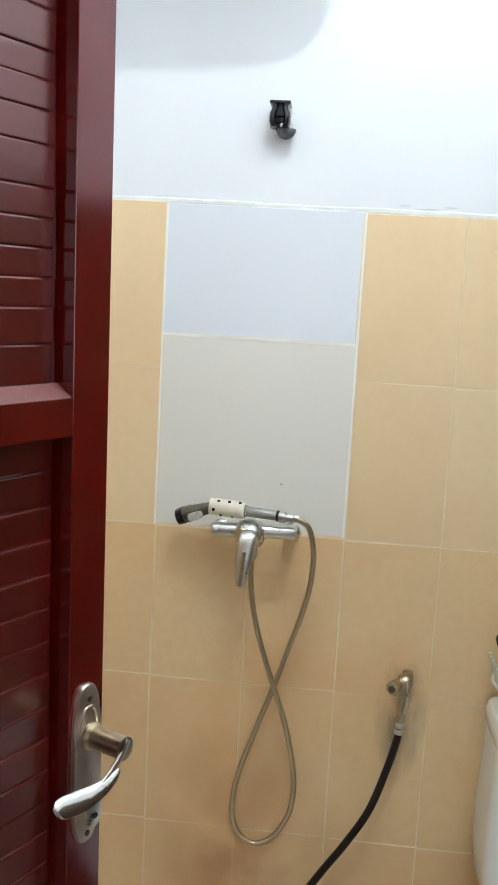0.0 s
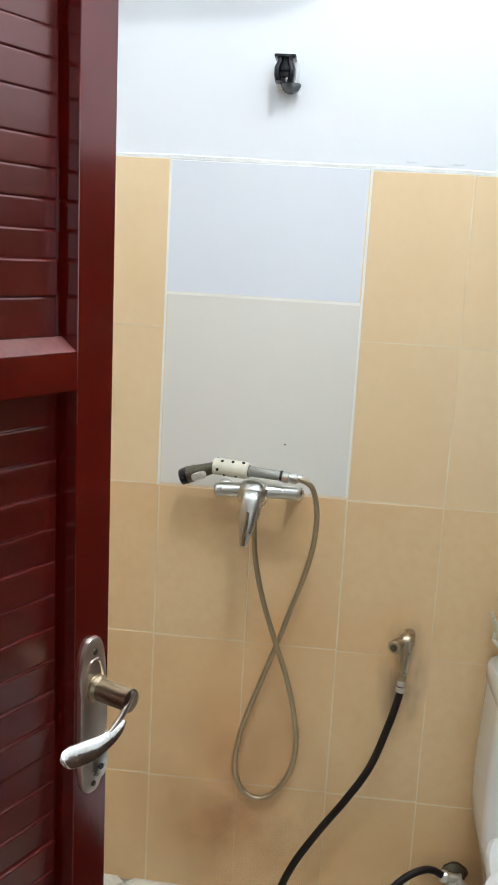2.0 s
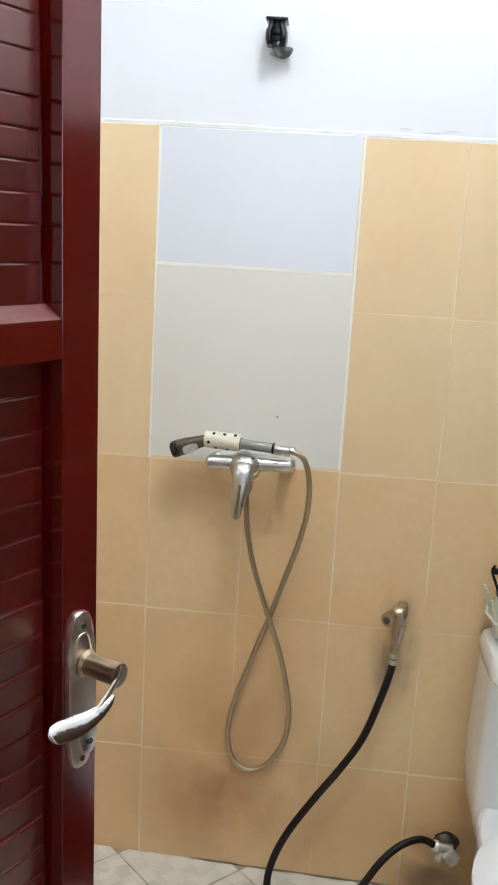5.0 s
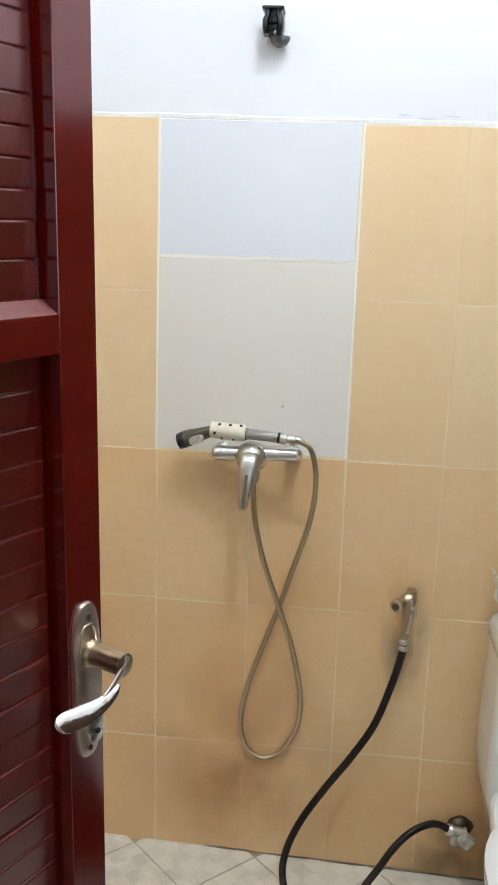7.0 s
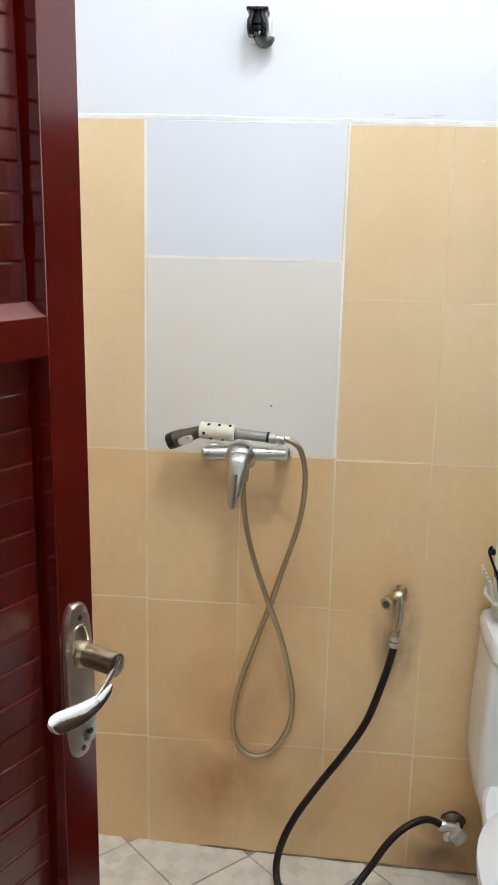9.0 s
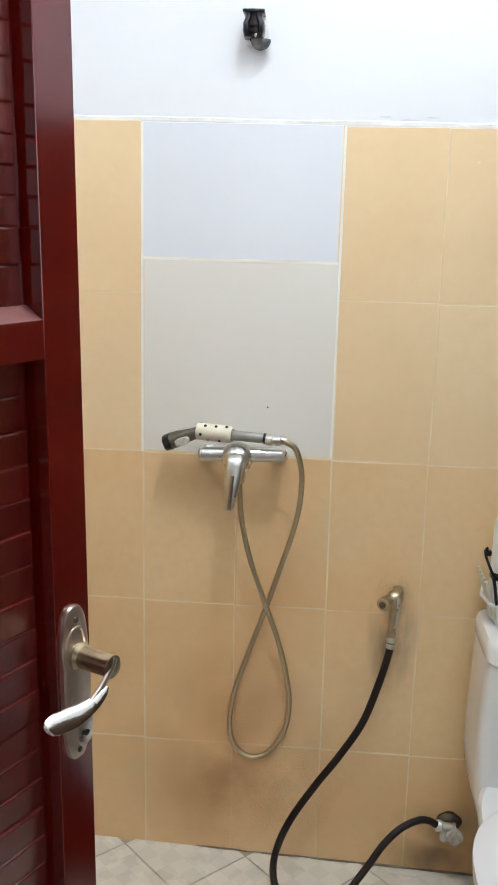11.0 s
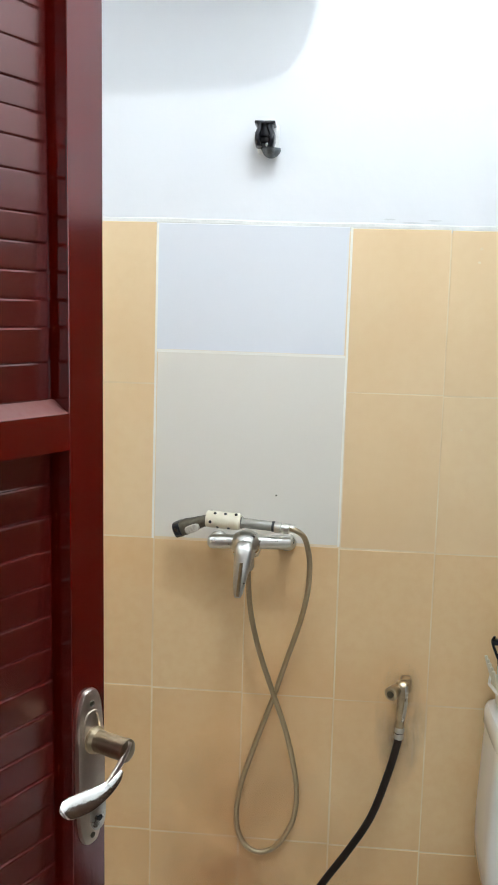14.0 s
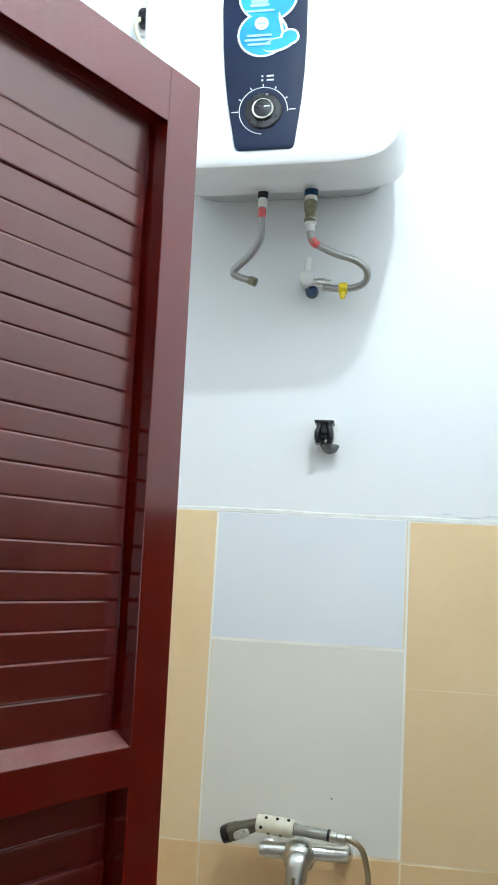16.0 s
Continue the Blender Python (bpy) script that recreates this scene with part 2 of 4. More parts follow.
def lathe(profile, origin=(0, 0, 0), way=(0, 0, 1), seg=20, bm=None):
    """Turns (radius, distance) pairs about the axis way from origin."""
    b = bmesh.new()
    m = Matrix.Translation(origin) @ frame_along(way)
    rings = []
    for r, h in profile:
        rings.append([b.verts.new(m @ Vector((r * math.cos(2 * math.pi * i / seg), r * math.sin(2 * math.pi * i / seg), h))) for i in range(seg)])
    for a, c in zip(rings, rings[1:]):
        for i in range(seg):
            b.faces.new((a[i], a[(i + 1) % seg], c[(i + 1) % seg], c[i]))
    b.faces.new(rings[0][::-1])
    b.faces.new(rings[-1])
    return joined(bm, b)


def smooth_line(points, steps=8):
    """Catmull-Rom line through the points."""
    p = [Vector(q) for q in points]
    p = [2 * p[0] - p[1]] + p + [2 * p[-1] - p[-2]]
    out = []
    for i in range(1, len(p) - 2):
        for k in range(steps):
            t = k / steps
            out.append(0.5 * (2 * p[i] + (p[i + 1] - p[i - 1]) * t + (2 * p[i - 1] - 5 * p[i] + 4 * p[i + 1] - p[i + 2]) * t * t
                              + (3 * p[i] - p[i - 1] - 3 * p[i + 1] + p[i + 2]) * t ** 3))
    return out + [p[-2]]


def tube(points, radius, seg=10, steps=8, rib=0.0, pitch=0.004, bm=None, taper=None, flat=1.0, side=None):
    """A round hose along a smooth line; rib gives its coils."""
    line = smooth_line(points, steps)
    if rib:
        fine, d = [line[0]], pitch / 2
        for a, c in zip(line, line[1:]):
            n = max(1, round((c - a).length / d))
            fine += [a.lerp(c, (k + 1) / n) for k in range(n)]
        line = fine
    b = bmesh.new()
    rings, side = [], Vector(side) if side else None
    for i, q in enumerate(line):
        way = (line[min(i + 1, len(line) - 1)] - line[max(i - 1, 0)]).normalized()
        if side is None:
            side = way.orthogonal().normalized()
        side = (side - way * side.dot(way)).normalized()
        up = way.cross(side)
        r = radius - (rib if rib and i % 2 else 0)
        if taper:
            r *= taper(i / (len(line) - 1))
        rings.append([b.verts.new(q + r * (math.cos(2 * math.pi * k / seg) * side + flat * math.sin(2 * math.pi * k / seg) * up)) for k in range(seg)])
    for a, c in zip(rings, rings[1:]):
        for k in range(seg):
            b.faces.new((a[k], a[(k + 1) % seg], c[(k + 1) % seg], c[k]))
    b.faces.new(rings[0][::-1])
    b.faces.new(rings[-1])
    return joined(bm, b)


def prism(outline, depth, m, bevel=0.0, bm=None):
    """A flat outline (x, y) raised by depth along z, set by m; bevel rounds its front edge."""
    b = bmesh.new()
    low = [b.verts.new((x, y, 0)) for x, y in outline]
    f = b.faces.new(low)
    up = bmesh.ops.extrude_face_region(b, geom=[f])["geom"]
    top = [v for v in up if isinstance(v, bmesh.types.BMVert)]
    for v in top:
        v.co.z = depth
    if bevel:
        rim = [e for e in b.edges if all(v in top for v in e.verts)]
        bmesh.ops.bevel(b, geom=rim, offset=bevel, segments=2, affect="EDGES", profile=0.5)
    bmesh.ops.transform(b, matrix=m, verts=b.verts)
    return joined(bm, b)


def oval(a, c, n=24, power=2.0):
    out = []
    for i in range(n):
        t = 2 * math.pi * i / n
        x, y = math.cos(t), math.sin(t)
        out.append((a * math.copysign(abs(x) ** (2 / power), x), c * math.copysign(abs(y) ** (2 / power), y)))
    return out


def stack(sections, bm=None):
    """Skins closed loops of equal length one over another."""
    b = bmesh.new()
    rings = [[b.verts.new(p) for p in s] for s in sections]
    n = len(rings[0])
    for a, c in zip(rings, rings[1:]):
        for i in range(n):
            b.faces.new((a[i], a[(i + 1) % n], c[(i + 1) % n], c[i]))
    b.faces.new(rings[0][::-1])
    b.faces.new(rings[-1])
    return joined(bm, b)


FACING = Matrix(((1, 0, 0, 0), (0, 0, -1, 0), (0, 1, 0, 0), (0, 0, 0, 1)))  # an outline's z towards -y, its y upwards

# ---- the bathroom's walls, floor and ceiling ----
WEST, EAST, SOUTH, TOP = -0.72, 1.12, -1.70, 3.26
HINGE_X, DOOR_RIGHT = -0.20, 0.66
TILE_W, ROWS_Z, TILE_TOP = 0.20, (0.273, 0.611, 0.947, 1.279), 1.614


def structure(name, bm, mat, label, category):
    return tagged(part(name, bm, mat, smooth=False), label, category, kind="structure")


wall_north = structure("wall_north", box(WEST - 0.12, EAST + 0.12, 0.006, 0.14, -0.1, TOP), PLASTER,
                       "white painted wall above tan glazed tiles", "wall")
wall_east = structure("wall_east", box(EAST + 0.006, EAST + 0.30, SOUTH - 0.1, 0.003, -0.1, TOP), PLASTER,
                      "white painted side wall above glazed tiles", "wall")
wall_west = structure("wall_west", box(WEST - 0.14, WEST - 0.006, SOUTH - 0.1, 0.003, -0.1, TOP), PLASTER,
                      "white painted side wall above glazed tiles", "wall")
south = box(WEST - 0.12, HINGE_X - 0.05, SOUTH - 0.10, SOUTH, -0.1, TOP)
south = box(DOOR_RIGHT + 0.05, EAST + 0.12, SOUTH - 0.10, SOUTH, -0.1, TOP, bm=south)
south = box(HINGE_X - 0.05, DOOR_RIGHT + 0.05, SOUTH - 0.10, SOUTH, 2.06, TOP, bm=south)
structure("wall_south", south, PLASTER, "white painted wall pierced by the doorway", "wall")
structure("ceiling", box(WEST - 0.14, EAST + 0.14, SOUTH - 0.1, 0.14, TOP, TOP + 0.1), CEILING, "plain white painted ceiling", "ceiling")

# the hall behind the camera
hall = structure("hall_floor", box(-1.6, 2.2, -4.6, SOUTH - 0.02, -0.1, 0.03), HALL_FLOOR, "beige tiled hall floor", "floor")
structure("hall_ceiling", box(-1.7, 2.3, -4.7, SOUTH - 0.1, TOP - 0.1, TOP), CEILING, "white painted hall ceiling", "ceiling")
hall_south = box(-1.7, WINDOW[0], -4.72, -4.6, 0.0, TOP - 0.1)
hall_south = box(WINDOW[1], 2.3, -4.72, -4.6, 0.0, TOP - 0.1, bm=hall_south)
hall_south = box(WINDOW[0], WINDOW[1], -4.72, -4.6, 0.0, WINDOW[2], bm=hall_south)
hall_south = box(WINDOW[0], WINDOW[1], -4.72, -4.6, WINDOW[3], TOP - 0.1, bm=hall_south)
structure("hall_wall_south", hall_south, HALL, "cream painted hall wall with a window opening", "wall")
structure("hall_wall_west", box(-1.72, -1.6, -4.6, SOUTH - 0.1, 0.0, TOP - 0.1), HALL, "plain cream painted hall wall", "wall")
structure("hall_wall_east", box(2.2, 2.32, -4.6, SOUTH - 0.1, 0.0, TOP - 0.1), HALL, "plain cream painted hall wall", "wall")
hall_front = box(-1.6, WEST - 0.12, SOUTH - 0.10, SOUTH, 0.0, TOP)
hall_front = box(EAST + 0.12, 2.2, SOUTH - 0.10, SOUTH, 0.0, TOP, bm=hall_front)
structure("hall_wall_north", hall_front, HALL, "plain cream painted hall wall", "wall")

door_frame = root("door_frame")
tagged(door_frame, "red-brown varnished wooden frame of the doorway", "door frame", kind="structure")
part("jamb", box(HINGE_X - 0.05, HINGE_X, SOUTH - 0.11, SOUTH + 0.01, 0.03, 2.01, 0.003), VARNISH, door_frame)
part("jamb", box(DOOR_RIGHT, DOOR_RIGHT + 0.05, SOUTH - 0.11, SOUTH + 0.01, 0.03, 2.01, 0.003), VARNISH, door_frame)
part("lintel", box(HINGE_X - 0.05, DOOR_RIGHT + 0.05, SOUTH - 0.11, SOUTH + 0.01, 2.01, 2.06, 0.003), VARNISH, door_frame)


def floor_z(x):
    return 0.003 - 0.040 * x


floor = structure("floor", box(WEST - 0.1, EAST + 0.1, SOUTH - 0.02, 0.05, -0.06, -0.004), FLOOR_GROUT,
                  "cream floor tiles with faint grey checks, laid diagonally", "floor")
for v in floor.data.vertices:
    v.co.z += floor_z(v.co.x) - 0.001

# ---- lamps, above the view ----
def ceiling_bulb(place, ceiling_z):
    lamp = root("ceiling_lamp", Matrix.Translation((place[0], place[1], ceiling_z)))
    tagged(lamp, "bare white bulb in a ceiling socket", "ceiling lamp")
    part("socket", lathe([(0.045, 0), (0.045, 0.012), (0.022, 0.018), (0.02, 0.045)], way=(0, 0, -1)), WHITE_PLASTIC, lamp)
    ob = part("bulb", lathe([(0.012, 0.04), (0.02, 0.055), (0.034, 0.085), (0.037, 0.105), (0.03, 0.13), (0.012, 0.145), (0.001, 0.148)], way=(0, 0, -1)), GLOW, lamp)
    ob.visible_shadow = False
    return lamp


ceiling_bulb(LAMP, TOP)

# ---- the door ----
ANGLE = radians(27)
D, N = Vector((-math.sin(ANGLE), -math.cos(ANGLE), 0)), Vector((math.cos(ANGLE), -math.sin(ANGLE), 0))
door = root("door_1", Matrix(((D.x, N.x, 0, 0.150), (D.y, N.y, 0, -1.060), (0, 0, 1, 0.045), (0, 0, 0, 1))))
tagged(door, "half-open red-brown varnished wooden louvre door", "door", kind="structure")
# the door hangs a little out of plumb
door.matrix_world = door.matrix_world @ Matrix.Translation((-0.0173, 0, 0)) @ pose(0, 0, 0, 0, 0.7, 0)
Z0 = 0.045  # the door's foot above the floor
THICK, WIDTH, DOOR_TOP, STILE = 0.036, 0.70, 1.968 - Z0, 0.046
part("stile", box(0, STILE, -THICK, 0, 0, DOOR_TOP, 0.0006, 1), VARNISH, door, smooth=False)
part("stile", box(WIDTH - STILE, WIDTH, -THICK, 0, 0, DOOR_TOP, 0.0006, 1), VARNISH, door, smooth=False)
RAILS = ((DOOR_TOP - 0.056, DOOR_TOP), (1.252 - Z0 + 0.045, 1.331 - Z0), (0.0, 0.12))
for low, high in RAILS:
    part("rail", box(STILE - 0.0008, WIDTH - STILE + 0.0008, -THICK, -0.0004, low, high - 0.0002, 0.0003, 1), VARNISH, door, smooth=False)


def moulding(z0, z1):
    """Beads beside one opening, and its sloping sill."""
    for u0, u1 in ((STILE - 0.001, STILE + 0.0065), (WIDTH - STILE - 0.0065, WIDTH - STILE + 0.001)):
        part("moulding", box(u0, u1, -THICK + 0.002, -0.0245, z0, z1), VARNISH, door, smooth=False)
    ends = [(STILE, WIDTH - STILE), (-0.0015, z0 - 0.004), (-0.0015, z0 - 0.0005), (-0.019, z0 + 0.011), (-0.024, z0 + 0.011), (-0.024, z0 - 0.004)]
    part("sill", stack([[(u, w, z) for w, z in ends[1:]] for u in ends[0]]), PALE_SILL, door, "pale sloping sill", smooth=False)


rng = random.Random(4)


def slat(low, high, lean):
    """One louvre slat with rounded edges; lean tips its face up (+) or down (-)."""
    half = (high - low) / 2
    ob = part("slat", box(STILE + 0.0055, WIDTH - STILE - 0.0055, -0.0035, 0.0035, -half - 0.0002, half + 0.0002, 0.0020, 2), SLAT_WOOD, door, smooth=False)
    ob.location = (0, -0.0225 + rng.uniform(-0.0010, 0.0010), (low + high) / 2)
    ob.rotation_euler = (radians(lean + rng.uniform(-1.2, 1.2)), rng.uniform(-0.0008, 0.0008), 0)


# the slats of the upper opening are uneven: their joints, in pitches below its top
UNIT = (RAILS[0][0] - RAILS[1][1]) / 22
JOINTS = (0, 2.02, 2.96, 4.06, 5.18, 6.21, 7.12, 8.08, 8.96, 10.1, 11.31, 12.18, 13.08, 14.11, 15.4, 16.33, 17.25, 18.18, 19.11, 20.29, 21.6, 22)
moulding(RAILS[1][1], RAILS[0][0])
for a, c in zip(JOINTS, JOINTS[1:]):
    slat(RAILS[0][0] - c * UNIT, RAILS[0][0] - a * UNIT, -1.2)
moulding(RAILS[2][1], RAILS[1][0])
LOWER = (RAILS[1][0] - RAILS[2][1]) / 36
for i in range(36):
    slat(RAILS[2][1] + i * LOWER, RAILS[2][1] + (i + 1) * LOWER, -4.0)

# lever handle on a long plate
handle = part("door_handle", prism(oval(0.0185, 0.080, 36, 3.0), 0.005, Matrix(((-1, 0, 0, 0.024), (0, 0, 1, 0), (0, 1, 0, 0.982 - Z0), (0, 0, 0, 1))), 0.0025),
              NICKEL, door, "worn satin nickel lever handle on a long oval plate")
part("plate_rim", tube([(0.024 + x * 0.66, 0.0052, 0.992 - Z0 + z * 0.60) for x, z in oval(0.0185, 0.080, 18, 3.0)[1:10]], 0.0015, 6, 3), NICKEL, handle)
part("lever_neck", lathe([(0.0135, 0.003), (0.0135, 0.008), (0.0108, 0.011), (0.0108, 0.040), (0.0114, 0.043), (0.0112, 0.047), (0.006, 0.049)], (0.021, 0, 1.010 - Z0), (0, 1, 0)), BRONZE, handle, "dull bronzed neck")
part("lever", tube([(0.018, 0.047, 1.018 - Z0), (0.026, 0.0475, 1.008 - Z0), (0.037, 0.047, 0.998 - Z0), (0.048, 0.046, 0.990 - Z0), (0.057, 0.0445, 0.985 - Z0)], 0.0036, 10, 6, side=(0, 0, 1), flat=0.7), NICKEL, handle, "curved lever")
part("lever_leaf", tube([(0.034, 0.051, 0.997 - Z0), (0.041, 0.051, 0.992 - Z0), (0.054, 0.048, 0.986 - Z0), (0.072, 0.043, 0.982 - Z0), (0.089, 0.039, 0.982 - Z0), (0.102, 0.036, 0.984 - Z0)],
                        0.0096, 14, 6, flat=0.26, side=(0, -0.6, 0.8), taper=lambda s: (0.16 + 0.84 * min(1.0, s / 0.6) ** 1.1) * math.sqrt(max(0.02, 1 - max(0.0, (s - 0.80) / 0.2) ** 2))), POLISHED, handle, "polished leaf-shaped grip")
lock = part("cylinder_cover", prism(oval(0.0105, 0.020, 20, 2.6), 0.003, Matrix(((-1, 0, 0, 0.017), (0, 0, 1, 0.005), (0, 1, 0, 0.935 - Z0), (0, 0, 0, 1))), 0.0012), CHROME, handle)
part("keyhole", lathe([(0.0032, 0), (0.0032, 0.001)], (0.017, 0.0083, 0.928 - Z0), (0, 1, 0), 10), BLACK, lock)
part("screw", lathe([(0.003, 0.004), (0.003, 0.006), (0.001, 0.0066)], (0.024, 0, 1.048 - Z0), (0, 1, 0), 10), TARNISH, handle)
part("screw", lathe([(0.003, 0.004), (0.003, 0.006), (0.001, 0.0066)], (0.024, 0, 0.912 - Z0), (0, 1, 0), 10), TARNISH, handle)

# ---- water heater on the wall ----
HX, HZ, HALF, WIDER = 0.110, 2.485, 0.236, 0.015


def rounded(cx, cz, y, a, c, power):
    return [(cx + x, y, cz + z) for x, z in oval(a, c, 64, power)]


heater = tagged(root("water_heater", pose(HX, 0, HZ, 0, -2.3, 0)), "white electric water heater with navy control panel, hung on wall", "water heater")
part("front_shell", stack([rounded(0, 0, y, HALF + WIDER - s, HALF - c, p) for y, s, c, p in
                           ((-0.150, -0.004, 0.011, 7.5), (-0.156, -0.010, 0.005, 7.5), (-0.20, -0.008, 0.0, 7.2), (-0.25, -0.005, -0.007, 6.8), (-0.295, -0.001, -0.014, 6.4), (-0.320, 0.0025, -0.018, 6.1),
                            (-0.3305, 0.006, -0.017, 6.0), (-0.3345, 0.012, -0.012, 5.8), (-0.3365, 0.040, 0.022, 5.2), (-0.338, 0.09, 0.08, 4.6), (-0.340, 0.14, 0.135, 3.6), (-0.341, 0.20, 0.20, 3))]), SHELL, heater, "glossy white front shell")
part("rear_shell", stack([rounded(0, 0, y, HALF + WIDER - s, HALF - 0.030 - s, 6.5) for y, s in ((0.006, 0.03), (-0.06, 0.016), (-0.14, 0.0), (-0.1505, 0.0))]), SHELL_GREY, heater, "light grey rear shell")


def face_y(z):
    """Depth of the front shell's middle at the height z over the centre."""
    a = abs(z)
    steps = ((0.036, -0.341), (0.096, -0.340), (0.146, -0.338), (0.196, -0.3365), (0.224, -0.3345), (0.230, -0.3305), (0.2335, -0.320), (0.236, -0.2))
    for (a0, y0), (a1, y1) in zip(steps, steps[1:]):
        if a <= a1:
            return y0 + (y1 - y0) * max(0.0, a - a0) / (a1 - a0)
    return -0.2


panel_bm = bmesh.new()
panel_rows = []
half_at = ((-0.2260, 0.047), (-0.2240, 0.0515), (-0.217, 0.0555), (-0.200, 0.058), (-0.17, 0.063), (-0.13, 0.069), (-0.08, 0.074), (-0.02, 0.078), (0.06, 0.080), (0.13, 0.077), (0.18, 0.07), (0.205, 0.062))
for z, a in half_at:
    panel_rows.append([panel_bm.verts.new((a * k / 4, face_y(z) - 0.0055 + 0.002 * (k / 4) ** 4, z)) for k in range(-4, 5)])
for a, c in zip(panel_rows, panel_rows[1:]):
    for k in range(8):
        panel_bm.faces.new((a[k], a[k + 1], c[k + 1], c[k]))
up = bmesh.ops.extrude_face_region(panel_bm, geom=panel_bm.faces[:])["geom"]
for v in up:
    if isinstance(v, bmesh.types.BMVert):
        v.co.y += 0.012
panel = part("control_panel", panel_bm, NAVY, heater, "glossy navy control panel")
panel.location.x = -0.011


DIAL_X, DIAL_Z = -0.002, -0.1525
dial = part("dial", lathe([(0.035, -0.002), (0.035, 0.003), (0.033, 0.005), (0.023, 0.006), (0.021, 0.010), (0.019, 0.011)], (DIAL_X, face_y(DIAL_Z) - 0.004, DIAL_Z), (0, -1, 0), 32), BLACK, panel, "black thermostat dial")
part("dial_ring", tube([(DIAL_X + 0.0185 * math.cos(t * math.pi / 12), face_y(DIAL_Z) - 0.0152, DIAL_Z + 0.0185 * math.sin(t * math.pi / 12)) for t in range(25)], 0.0017, 6, 2), CHROME, dial, "bright ring")
part("pointer", box(DIAL_X + 0.002, DIAL_X + 0.013, face_y(DIAL_Z) - 0.0160, face_y(DIAL_Z) - 0.0145, DIAL_Z + 0.003, DIAL_Z + 0.005), PRINT, dial)
scale_bm = tube([(DIAL_X + 0.045 * math.cos(radians(a)), face_y(DIAL_Z + 0.045 * math.sin(radians(a))) - 0.0062, DIAL_Z + 0.045 * math.sin(radians(a))) for a in range(-4, 276, 10)], 0.0008, 5, 2)
for a in (0, 28, 62, 90, 118, 152, 180):
    c, s = math.cos(radians(a)), math.sin(radians(a))
    y = face_y(DIAL_Z + 0.05 * s) - 0.0062
    scale_bm = tube([(DIAL_X + 0.047 * c, y, DIAL_Z + 0.047 * s), (DIAL_X + (0.060 if a in (0, 180) else 0.051) * c, y, DIAL_Z + (0.060 if a in (0, 180) else 0.051) * s)], 0.0011, 5, 2, bm=scale_bm)
part("dial_scale", scale_bm, PRINT, panel, "white printed scale")
for k in range(2):
    z = -0.085 - 0.008 * k
    part("indicator", lathe([(0.0020, 0), (0.0020, 0.0012)], (-0.004, face_y(z) - 0.005, z), (0, -1, 0), 12), PRINT, panel)
    part("print_bar", box(0.004, 0.017, face_y(z) - 0.0065, face_y(z) - 0.005, z - 0.0014, z + 0.0014), PRINT, panel)


def blob(cx, cz, a, c, lift, mat, name, parent, power=2.0, turn=0.0):
    """A flat rounded patch that follows the panel's face."""
    b = bmesh.new()
    ring = []
    for x, z in oval(a, c, 32, power):
        xx, zz = cx + x * math.cos(turn) - z * math.sin(turn), cz + x * math.sin(turn) + z * math.cos(turn)
        ring.append(b.verts.new((xx, face_y(zz) - 0.0055 - lift, zz)))
    f = b.faces.new(ring)
    for v in bmesh.ops.extrude_face_region(b, geom=[f])["geom"]:
        if isinstance(v, bmesh.types.BMVert):
            v.co.y += 0.0012
    return part(name, b, mat, parent, smooth=False)


sticker = blob(-0.004, -0.001, 0.048, 0.046, 0.0006, PRINT, "sticker", panel)
sticker["label"] = "cyan sticker with a white outline, printed in drops"
blob(-0.004, -0.001, 0.044, 0.042, 0.0010, CYAN, "sticker_drop", sticker)
blob(0.006, 0.075, 0.056, 0.052, 0.0008, PRINT, "sticker_outline", sticker)
blob(0.006, 0.075, 0.052, 0.048, 0.0012, CYAN, "sticker_drop", sticker)
blob(0.026, -0.024, 0.030, 0.014, 0.0013, PRINT, "sticker_outline", sticker, turn=radians(14))
blob(0.024, -0.0235, 0.028, 0.0105, 0.00165, CYAN, "sticker_drop", sticker, turn=radians(14))
blob(0.047, -0.010, 0.018, 0.0165, 0.0014, PRINT, "sticker_outline", sticker)
blob(0.047, -0.010, 0.0140, 0.0125, 0.0018, CYAN, "sticker_drop", sticker)
blob(0.031, 0.016, 0.0026, 0.026, 0.0016, PRINT, "sticker_line", sticker, turn=radians(10))
blob(-0.006, 0.020, 0.013, 0.013, 0.0022, PRINT, "sticker_badge", sticker)
blob(-0.006, 0.020, 0.008, 0.0025, 0.0026, PALE_PRINT, "print_bar", sticker, 6)
for k, (z, a) in enumerate(((-0.004, 0.024), (-0.013, 0.028), (-0.022, 0.022), (0.046, 0.028), (0.058, 0.018), (0.066, 0.016))):
    blob(-0.010, z, a, 0.0022 if k < 4 else 0.0034, 0.0024, PALE_PRINT, "print_bar", sticker, 6)

# pipes below the heater
NIP_Z = HZ - HALF + 0.004
NIP_L, NIP_R = Vector((0.085, -0.165, NIP_Z)), Vector((0.183, -0.165, NIP_Z))
cold = tagged(root("loose_hose", Matrix.Translation(NIP_L)), "braided steel hose hanging loose below the heater", "hose")
part("collar", lathe([(0.011, 0.012), (0.011, -0.014), (0.009, -0.015)], seg=16), BLACK, cold, "black collar")
part("nut", lathe([(0.0095, -0.014), (0.0095, -0.030), (0.0075, -0.034)], seg=6), WHITE_PLASTIC, cold)
part("tape", lathe([(0.0078, -0.036), (0.0082, -0.038), (0.0082, -0.053), (0.0076, -0.055)], seg=12), RED, cold, "red tape")
